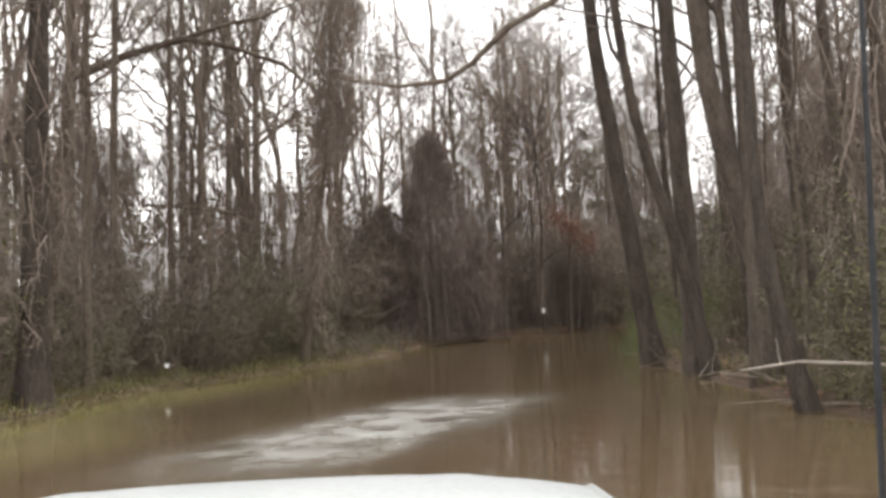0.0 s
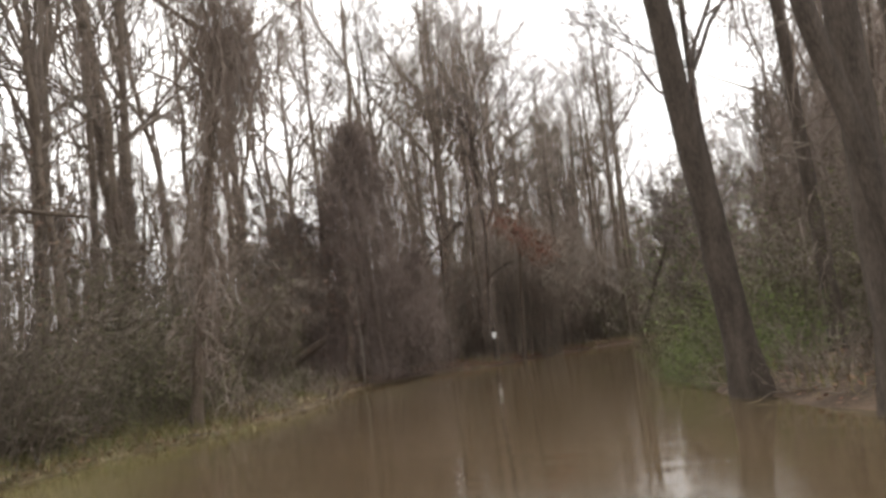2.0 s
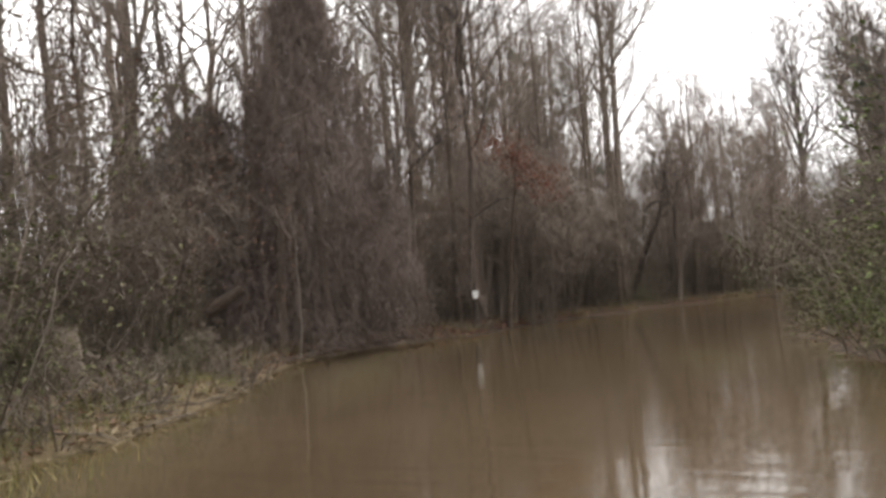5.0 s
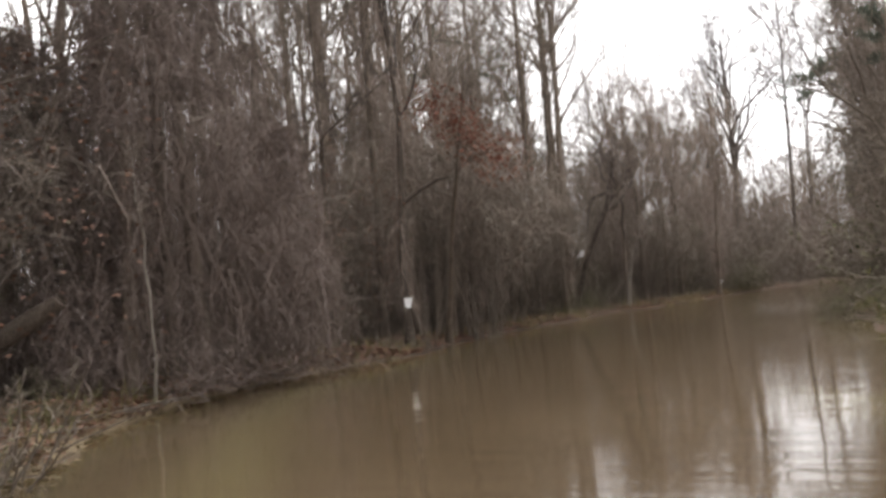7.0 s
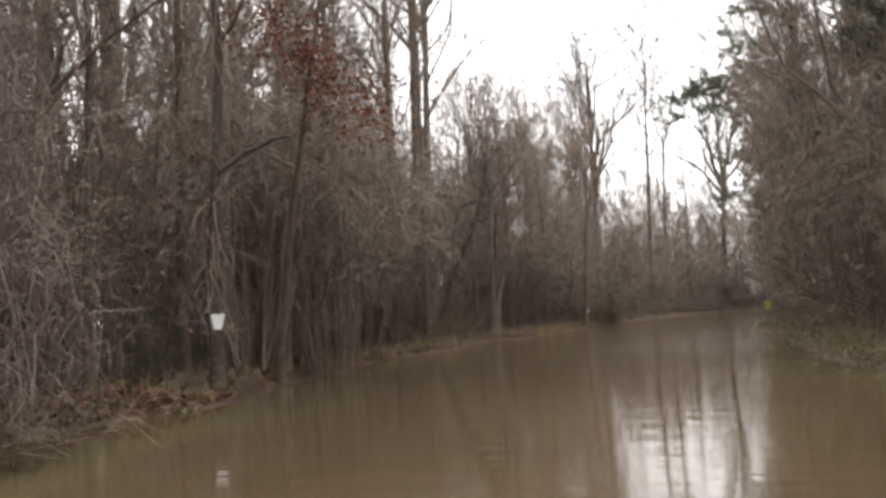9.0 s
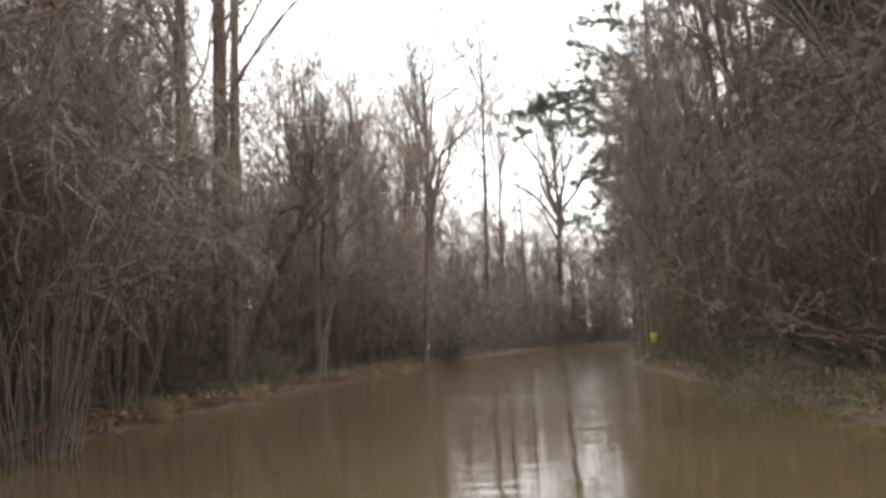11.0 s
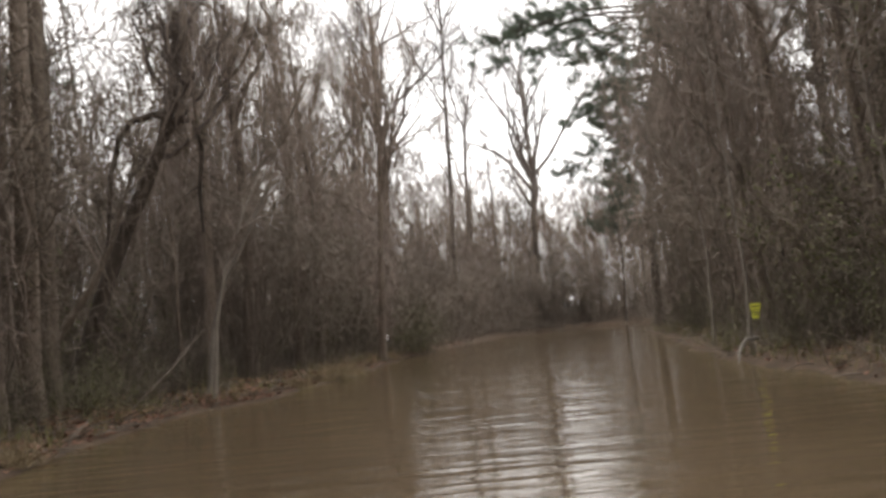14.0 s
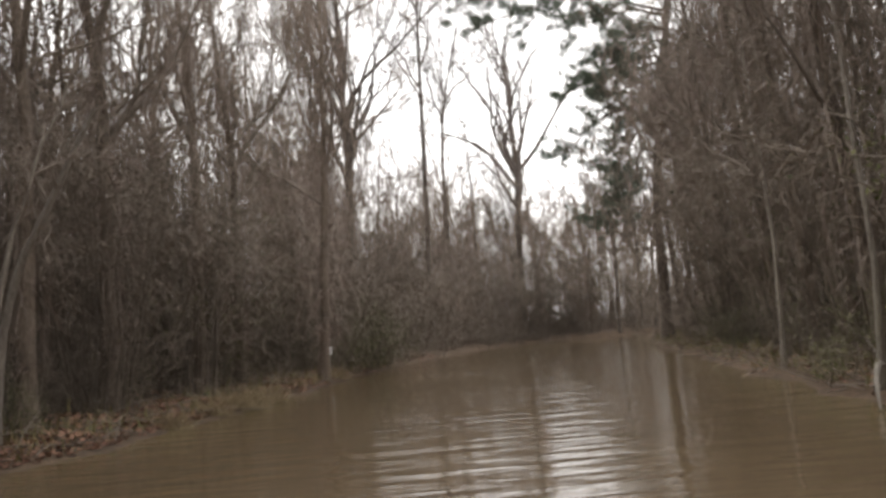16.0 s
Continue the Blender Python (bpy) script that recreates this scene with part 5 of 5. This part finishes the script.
# green shrubs low on the banks
for x, y, s in ((5.0, 23.0, 0.42), (5.1, 21.8, 0.36), (5.2, 24.4, 0.45), (5.6, 25.4, 0.42), (6.2, 27.2, 0.42), (6.3, 26.0, 0.6), (15.6, 65.5, 0.5), (16.6, 66.4, 0.5), (18.8, 67.6, 0.45), (14.2, 65.4, 0.6), (6.9, 27.9, 0.65), (7.6, 29.6, 0.6), (7.2, 26.2, 0.7), (5.9, 24.4, 0.55), (6.3, 22.6, 0.6), (6.9, 23.8, 0.7), (6.2, 21.4, 0.5), (8.0, 26.9, 0.9), (9.3, 33.6, 0.6), (16.2, 46.9, 0.5), (17.4, 48.4, 0.45), (13.6, 43.2, 0.5), (-6.2, 33.4, 0.7), (-3.5, 33.2, 0.4), (-4.0, 35.0, 0.45), (-3.0, 36.6, 0.35), (13.4, 62.0, 0.5), (15.4, 64.0, 0.45), (12.6, 60.9, 0.4), (-5.6, 28.2, 0.6), (-8.2, 26.2, 0.8), (-7.6, 29.4, 0.9), (-9.0, 24.0, 0.8), (-8.1, 18.8, 0.7), (24.6, 54.6, 0.6), (22.9, 52.9, 0.7), (35.4, 83.9, 1.0), (6.0, 9.9, 0.55), (6.6, 9.2, 0.7), (6.9, 10.6, 0.8), (6.1, 11.0, 0.55), (7.6, 9.8, 0.9), (7.2, 12.2, 0.8), (-5.0, 30.6, 0.5), (-6.9, 21.8, 0.45),
                (14.9, 64.3, 0.5), (32.0, 80.2, 0.9), (33.5, 81.0, 1.2), (35.2, 83.0, 1.1), (28.2, 60.0, 0.6), (20.6, 51.3, 0.6)):
    stand(BRIGHT if 3 < x < 9.5 and 20 < y < 34 else GREEN, x, y, s)
for x, y, s in ((7.0, 28.6, 0.95), (7.8, 27.4, 1.1), (8.4, 30.4, 1.0), (9.4, 32.2, 1.0), (7.4, 24.6, 1.0), (10.2, 35.0, 1.0), (16.4, 41.8, 1.0), (17.8, 43.8, 1.05), (19.6, 45.8, 1.1), (21.6, 48.2, 1.1), (17.4, 41.0, 1.2), (20.8, 44.6, 1.3), (23.4, 47.6, 1.3),
                (-7.2, 17.0, 0.7), (-7.6, 20.0, 0.8), (-6.6, 23.8, 0.7), (-6.4, 26.4, 0.8), (-5.4, 28.6, 0.6), (-7.0, 29.6, 0.9), (-6.4, 32.2, 0.8), (-4.6, 36.4, 0.7)):
    stand(LEAFY if y < 40 else THICKET, x, y, s)
for x, y, s in ((-4.4, 40.6, 0.75), (-4.6, 42.4, 1.0), (-2.0, 45.8, 0.95), (0.4, 48.6, 1.0), (6.4, 53.9, 1.1), (4.9, 51.4, 1.35), (6.9, 51.9, 1.2), (2.9, 51.2, 1.1), (-3.2, 44.6, 1.1), (13.0, 65.8, 0.9), (20.9, 69.9, 1.0), (23.8, 72.9, 1.1)):
    stand(ARCH, x, y, s)
# vine-hung trees that fill the middle heights
grow(HUNG, LEFT_SHORE, 8, 30, 13, 5.0, 14, (0.8, 1.25), (0.9, 1.2))
grow(HUNG, LEFT_SHORE, 30, 46, 8, 4.0, 11, (0.8, 1.05), (0.9, 1.2))
grow(HUNG, LEFT_SHORE, 46, 62, 7, 4.0, 11, (0.85, 1.1), (0.9, 1.2))
grow(HUNG, LEFT_SHORE, 60, 80, 15, 3.6, 10, (0.85, 1.15), (0.95, 1.2))
grow(HUNG, RIGHT_SHORE, 24, 46, 16, 3.2, 9, (0.85, 1.15), (1.0, 1.3))
grow(HUNG, RIGHT_SHORE, 46, 72, 16, 3.0, 8, (0.85, 1.15), (1.0, 1.3))
for x, y, s in ((45.5, 99.5, 1.0), (48.5, 100.6, 0.9), (52.0, 102.0, 0.95), (55.5, 102.4, 0.85), (59.0, 103.6, 0.9), (62.0, 104.2, 0.8), (41.5, 96.0, 1.0), (66.0, 99.5, 0.9), (46.0, 104.5, 1.2), (49.5, 106.0, 1.15), (53.0, 105.5, 1.2), (56.5, 107.0, 1.1), (60.5, 107.5, 1.15), (64.0, 106.5, 1.1), (42.5, 101.5, 1.2), (69.0, 103.5, 1.15), (37.5, 94.5, 1.1), (50.0, 98.2, 1.15), (53.4, 99.8, 1.1), (56.4, 100.6, 1.2), (59.4, 101.2, 1.1), (62.6, 101.0, 1.2), (65.4, 98.4, 1.2), (67.6, 95.6, 1.2), (44.0, 94.4, 1.2), (39.6, 90.4, 1.1), (35.2, 87.0, 1.1), (31.0, 81.6, 1.0),
                (46.6, 97.4, 1.2), (33.0, 84.4, 1.0), (40.4, 69.2, 1.4), (43.2, 72.2, 1.45), (44.6, 74.2, 1.4), (38.0, 66.6, 1.35), (46.8, 75.4, 1.5), (42.0, 70.6, 1.3)):
    stand(HUNG, x, y, s)
for x, y, s in ((51.2, 97.4, 1.0), (54.8, 98.8, 1.1), (58.0, 99.8, 1.2), (61.4, 100.2, 1.2), (64.4, 97.6, 1.2), (66.6, 94.4, 1.2), (34.0, 83.2, 0.8), (42.2, 91.2, 1.1), (47.4, 95.0, 1.1), (37.6, 87.6, 1.0)):
    stand(ARCH, x, y, s)
grow(FAR, LEFT_SHORE, 5, 32, 9, 6, 18, (0.8, 1.1), (1.0, 1.1))
grow(FAR, LEFT_SHORE, 48, 72, 9, 6, 15, (0.8, 1.1), (1.0, 1.1))
grow(SAPLING, LEFT_SHORE, 9, 85, 40, 1.4, 9, (0.8, 1.3), (1.0, 1.1))
grow(SAPLING, RIGHT_SHORE, 9, 80, 34, 1.4, 8, (0.8, 1.4), (1.0, 1.2))
grow(FAR, LEFT_SHORE, 5, 92, 48, 5, 16, (0.8, 1.1), (1.0, 1.1))
grow(FAR, RIGHT_SHORE, 5, 84, 36, 4, 14, (0.7, 1.0), (1.0, 1.1))
grow(GREEN, LEFT_SHORE, 10, 34, 16, 1.0, 4.5, (0.3, 0.55), (0.7, 1.0))
grow(GREEN, RIGHT_SHORE, 38, 52, 8, 0.5, 1.6, (0.22, 0.36), (0.6, 0.9))
# the woods behind, too dense to count
wood_rng = random.Random(31)
mass("woodland", WOODS, rows(LEFT_SHORE, 0, 95, 62, 15, 50, (0.8, 1.1), (1, 1.1)) + rows(LEFT_SHORE, 8, 40, 15, 9, 24, (0.8, 1.0), (1, 1.1)) + rows(LEFT_SHORE, 56, 76, 9, 6, 18, (0.8, 1.0), (1, 1.1)) + rows(RIGHT_SHORE, 0, 88, 50, 13, 40, (0.7, 1.0), (1, 1.1))
     + [(placed.uniform(25, 115), 104 + 36 * placed.random() ** 1.4, placed.uniform(0.55, 0.95), 1.0) for k in range(100)]
     + [(placed.choice((-1, 1)) * placed.uniform(8, 22), placed.uniform(-30, 4), 0.9, 1.0) for k in range(8)], "dense bare winter woods behind the banks", "woods", wood_rng)
mass("understory", UNDER, rows(LEFT_SHORE, 4, 90, 62, 4.0, 16, (0.8, 1.15), (0.9, 1.1)) + rows(RIGHT_SHORE, 6, 86, 34, 3, 12, (0.8, 1.15), (0.9, 1.1))
     + [(placed.uniform(44, 82), placed.uniform(100, 118), placed.uniform(0.8, 1.75), 1.0) for k in range(75)]
     + rows(LEFT_SHORE, 56, 76, 14, 4, 13, (0.9, 1.35), (0.9, 1.1)) + rows(LEFT_SHORE, 10, 36, 24, 3, 11, (0.8, 1.1), (0.9, 1.1)), "small bare trees crowding the undergrowth", "woods", wood_rng)
mass("bank_brush", LOW, [(54 + 0.5 * k + placed.uniform(-0.4, 0.4), 97.6 + 0.14 * k + placed.uniform(0.2, 1.6), placed.uniform(0.9, 1.7), 1.1) for k in range(22)] + rows(LEFT_SHORE, 26, 35, 14, 0.15, 1.0, (0.6, 1.1), (0.8, 1.2)) + rows(LEFT_SHORE, 53, 92, 28, 0.8, 1.8, (0.4, 0.8), (0.8, 1.2)) + rows(RIGHT_SHORE, 8, 86, 56, 0.3, 1.3, (0.5, 1.0), (0.8, 1.2)), "low brown brush hanging over the water's edge", "brush", wood_rng)
mass("edge_growth", LEAFY + THICKET, rows(RIGHT_SHORE, 46, 74, 36, 0.8, 2.3, (0.35, 0.6), (0.8, 1.1)) + rows(LEFT_SHORE, 60, 80, 24, 1.3, 2.8, (0.35, 0.55), (0.8, 1.1)) + rows(LEFT_SHORE, 44, 60, 12, 1.2, 2.4, (0.3, 0.45), (0.8, 1.0)), "low brown and dull green growth crowding the water's edge", "brush", wood_rng)
mass("undergrowth", LIGHT, rows(LEFT_SHORE, 0, 92, 105, 5, 24, (0.9, 1.4), (0.9, 1.2)) + rows(RIGHT_SHORE, 0, 88, 60, 5, 20, (0.9, 1.5), (0.9, 1.2))
     + [(placed.uniform(46, 76), placed.uniform(99, 106), placed.uniform(0.7, 1.25), 1.0) for k in range(44)]
     + [(placed.uniform(40, 95), placed.uniform(105, 118), placed.uniform(1.3, 2.1), 1.0) for k in range(44)]
     + rows(LEFT_SHORE, 5, 92, 34, 24, 46, (1.5, 2.0), (0.9, 1.1)) + rows(RIGHT_SHORE, 5, 88, 20, 20, 36, (1.5, 2.0), (0.9, 1.1)), "brown leafless undergrowth in the woods", "brush", wood_rng)
mass("far_brush", LIGHT, [(x, y, s, 1.25) for x, y, s in ((53, 98.5, 0.7), (56, 100, 1.0), (59, 101, 0.8), (61, 101.5, 1.4), (64, 100, 1.5), (66.5, 98, 1.4), (68, 95.5, 1.2), (69, 93, 1.3), (58, 103, 1.1), (63, 104, 1.5), (55, 103, 1.0), (50, 99, 0.9))]
     + rows(LEFT_SHORE, 79, 96, 34, 1.0, 7, (0.9, 1.3), (1.0, 1.5)) + rows(RIGHT_SHORE, 71, 89, 30, 1.0, 7, (0.9, 1.3), (1.1, 1.7)), "brown brush at the far end of the water", "brush", wood_rng)

for ob in fresh:
    for o in (*ob.children_recursive, ob):
        bpy.data.objects.remove(o)

# ---------------------------------------------------------------- litter and grass
def scattered(shore, y0, y1, n, reach, rng, lowest=0.03):
    """Places near a shore, closest packed at the water."""
    pts = np.array([p for p in shore], float)
    seg = np.linalg.norm(np.diff(pts, axis=0), axis=1)
    s = rng.uniform(0, seg.sum(), n * 4)
    cum = np.r_[0, np.cumsum(seg)]
    x = np.interp(s, cum, pts[:, 0]) + rng.normal(0, reach, len(s))
    y = np.interp(s, cum, pts[:, 1]) + rng.normal(0, reach, len(s))
    keep = (y > y0) & (y < y1)
    x, y = x[keep], y[keep]
    z = ground_height(x, y)
    keep = z > lowest
    return x[keep][:n], y[keep][:n], z[keep][:n]


def strew(name, shore, y0, y1, n, reach, size, upright, mat, label, seed, lowest=0.03):
    rng = np.random.default_rng(seed)
    x, y, z = scattered(shore, y0, y1, n, reach, rng, lowest)
    n = len(x)
    a, lift = rng.uniform(0, 6.283, n), rng.uniform(0.3, 1.0, n) * upright + rng.uniform(-0.1, 0.35, n) * (1 - upright)
    length = size * rng.uniform(0.6, 1.4, n)
    along_ = np.stack([np.cos(a) * np.cos(lift * 1.4), np.sin(a) * np.cos(lift * 1.4), np.sin(lift * 1.4)], 1) * length[:, None]
    wide = np.stack([-np.sin(a), np.cos(a), rng.uniform(-0.4, 0.4, n)], 1) * (length * (0.022 if upright else 0.08 if mat is STRAW else 0.3))[:, None]
    c = np.stack([x, y, z + 0.012], 1)
    g = Geo()
    g.v = [np.stack([c, c + along_ * 0.45 + wide, c + along_, c + along_ * 0.45 - wide], 1).reshape(-1, 3)]
    g.f = [np.arange(n * 4).reshape(-1, 4)]
    ob = part(name, g, mat, None, label, smooth=False)
    return tagged(ob, "", "litter" if not upright else "grass", kind="stuff")


strew("leaf_litter", LEFT_SHORE, 8, 90, 20000, 1.8, 0.09, 0, DRY_LEAF, "brown fallen leaves on the muddy bank", 1)
strew("leaf_litter", RIGHT_SHORE, 5, 85, 9000, 1.6, 0.10, 0, DRY_LEAF, "brown fallen leaves under the brush", 2)
strew("leaf_litter", LEFT_SHORE, 34, 85, 26000, 0.9, 0.10, 0, DRY_LEAF, "red-brown fallen leaves along the water's edge", 6)
strew("leaf_litter", LEFT_SHORE, 35, 54, 14000, 0.7, 0.10, 0, DRY_LEAF, "red-brown fallen leaves heaped on the bank", 9)
strew("grass", LEFT_SHORE, 6, 34, 22000, 0.9, 0.22, 1, GRASS, "yellow-green grass along the shallow edge", 3)
strew("grass", LEFT_SHORE, 4, 26, 9000, 1.1, 0.26, 1, GRASS, "yellow-green grass standing in the shallow water", 7, lowest=-0.15)
strew("straw", LEFT_SHORE, 12, 46, 12000, 0.2, 0.16, 0, STRAW, "pale straw and debris washed up in a line", 8, lowest=-0.02)
strew("dead_grass", LEFT_SHORE, 34, 85, 5000, 0.8, 0.30, 1, GRASS, "dry straw-coloured grass and stems at the bank", 4)
strew("dead_grass", RIGHT_SHORE, 5, 85, 5000, 0.8, 0.30, 1, GRASS, "dry grass and stems at the bank", 5)

strew("grass", RIGHT_SHORE, 34, 52, 9000, 0.9, 0.24, 1, GRASS, "rank green and yellow grass at the water's edge", 10)


def grass_tuft(x, y, seed):
    """A clump of dry straw that leans out over the water."""
    gen = np.random.default_rng(seed)
    g = Geo()
    n = 260
    at = np.stack([gen.normal(0, 0.16, n), gen.normal(0, 0.16, n), np.full(n, -0.03)], 1)
    sticks(g, gen, at, ways(gen, n, 0.5, 1.4), gen.uniform(0.25, 0.6, n), [0.006, 0.005, 0.004, 0.001], 0.25, -0.22, hair=True)
    tuft = tagged(part("grass_tuft", g, STRAW, None, "clump of golden dry grass at the water's edge", smooth=False), "", "grass", "dry grass clumps")
    tuft.location = (x, y, max(ground_at(x, y), 0.0))


for k, (x, y) in enumerate(((23.6, 70.4), (24.0, 70.8), (24.4, 71.1), (23.9, 70.5), (24.8, 71.6), (22.9, 69.7), (25.4, 72.1), (21.6, 68.5), (30.2, 77.3), (13.4, 60.4), (9.8, 56.4))):
    grass_tuft(x, y, 500 + k)

# broken sticks washed up along the banks
gen = np.random.default_rng(12)
for shore, y0, y1, n in ((LEFT_SHORE, 10, 85, 900), (RIGHT_SHORE, 6, 80, 600)):
    x, y, z = scattered(shore, y0, y1, n, 0.9, gen)
    drift = Geo()
    sticks(drift, gen, np.stack([x, y, z + 0.02], 1), ways(gen, len(x), -0.05, 0.35), gen.uniform(0.3, 1.3, len(x)), [0.012, 0.012, 0.010, 0.005], 0.2, -0.03)
    tagged(part("driftwood", drift, BRUSH, None, "broken sticks washed up on the muddy bank"), "", "sticks", kind="stuff")


# ---------------------------------------------------------------- the white car, as it stands when the film begins
def car_front():
    """The front end of the car that carries the camera: bonnet, wings, grille, wheels, scuttle and wipers."""
    root = tagged(new("car"), "white car front standing in the brown flood water", "car")

    def panel(name, fn, nu, nv, mat, thick, label="", parent=root):
        """A curved sheet of metal of real thickness: fn gives the place for u and v between 0 and 1."""
        bm = bmesh.new()
        grid = [[bm.verts.new(fn(i / nu, j / nv)) for j in range(nv + 1)] for i in range(nu + 1)]
        for i in range(nu):
            for j in range(nv):
                bm.faces.new((grid[i][j], grid[i + 1][j], grid[i + 1][j + 1], grid[i][j + 1]))
        bmesh.ops.recalc_face_normals(bm, faces=bm.faces[:])
        bmesh.ops.solidify(bm, geom=bm.faces[:], thickness=thick)
        ob = bm_part(name, bm, mat, parent, label)
        ob.data.shade_smooth()
        return ob

    def bonnet(u, v):
        x, y = (u - 0.5) * 1.56, 0.78 + 1.12 * v
        crown = 0.985 - 0.055 * (2 * abs(u - 0.5)) ** 3 - 0.05 * v ** 3 - 0.015 * (1 - v)
        ridge = 0.004 * math.exp(-((abs(u - 0.5) - 0.30) / 0.03) ** 2)
        return (x, y, crown + ridge)

    panel("bonnet", bonnet, 48, 16, CAR_PAINT, 0.02, "white painted bonnet")
    for side in (-1, 1):
        panel("wing", lambda u, v, s=side: (s * (0.785 + 0.075 * math.sin(math.pi * 0.5 * v)), 0.55 + 1.42 * u, 0.925 - 0.05 * u ** 3 - 0.42 * v), 16, 8, CAR_PAINT, 0.015)
        lamp = bmesh.new()
        bmesh.ops.create_uvsphere(lamp, u_segments=20, v_segments=10, radius=1)
        bmesh.ops.scale(lamp, vec=(0.16, 0.07, 0.085), verts=lamp.verts)
        bmesh.ops.translate(lamp, vec=(side * 0.64, 1.94, 0.76), verts=lamp.verts)
        bm_part("headlight", lamp, CHROME, root, "clear headlight with a bright reflector").data.shade_smooth()
        tyre = bmesh.new()
        rim = bmesh.new()
        for bm, r0, w in ((tyre, 0.34, 0.22), (rim, 0.22, 0.225)):
            bmesh.ops.create_cone(bm, segments=32, radius1=r0, radius2=r0, depth=w, cap_ends=True)
            bmesh.ops.bevel(bm, geom=bm.edges[:], offset=0.025, segments=2, affect="EDGES")
            bmesh.ops.rotate(bm, verts=bm.verts, matrix=Matrix.Rotation(radians(90), 3, "Y"))
            bmesh.ops.translate(bm, vec=(side * 0.74, 1.30, 0.0), verts=bm.verts)
        wheel = bm_part("wheel", tyre, RUBBER, root, "black rubber tyre")
        bm_part("rim", rim, CHROME, wheel, "grey metal rim")
    panel("grille", lambda u, v: ((u - 0.5) * 1.1, 1.95 + 0.03 * math.sin(math.pi * u), 0.86 - 0.24 * v + 0.006 * math.sin(v * 44)), 20, 28, BLACK_PLASTIC, 0.03, "black slatted grille")
    panel("bumper", lambda u, v: ((u - 0.5) * 1.72, 1.90 + 0.16 * math.sin(math.pi * u) ** 0.5 * math.sin(math.pi * (0.15 + 0.7 * v)), 0.60 - 0.34 * v), 24, 10, CAR_PAINT, 0.03, "white bumper")
    panel("scuttle", lambda u, v: ((u - 0.5) * 1.5, 0.52 + 0.28 * v, 0.93 + 0.035 * v - 0.03 * (2 * abs(u - 0.5)) ** 2), 24, 6, BLACK_PLASTIC, 0.02, "black plastic scuttle below the windscreen")
    for k in range(9):
        bm = bmesh.new()
        bmesh.ops.create_cube(bm, size=1)
        bmesh.ops.scale(bm, vec=(0.055, 0.016, 0.008), verts=bm.verts)
        bmesh.ops.translate(bm, vec=(-0.62 + 0.075 * k, 0.79, 0.985), verts=bm.verts)
        bm_part("vent_slot", bm, BLACK_PLASTIC, root)
    for x0 in (-0.62, 0.02):
        arm = Geo()
        arm.tube([(x0, 0.60, 0.975), (x0 + 0.25, 0.66, 0.99), (x0 + 0.5, 0.70, 0.985)], [0.014, 0.012, 0.008], 8)
        wiper = part("wiper_arm", arm, BLACK_PLASTIC, root, "black wiper arm")
        blade = Geo()
        blade.tube([(x0 + 0.05, 0.73, 0.985), (x0 + 0.35, 0.735, 0.99), (x0 + 0.62, 0.73, 0.98)], [0.008, 0.014, 0.008], 6)
        part("wiper_blade", blade, RUBBER, wiper)
    mast = Geo()
    mast.tube([(0.885, 0.84, 0.86), (0.905, 0.84, 1.3), (0.93, 0.84, 1.85)], [0.004, 0.0035, 0.0025], 8)
    part("aerial", mast, BLACK_PLASTIC, root, "thin black aerial")
    return root


car = car_front()
car.matrix_basis = pose(1.13, -0.62, 0.045, 0, 0, 3.8) @ Matrix.Diagonal((1, 1.1, 1, 1))
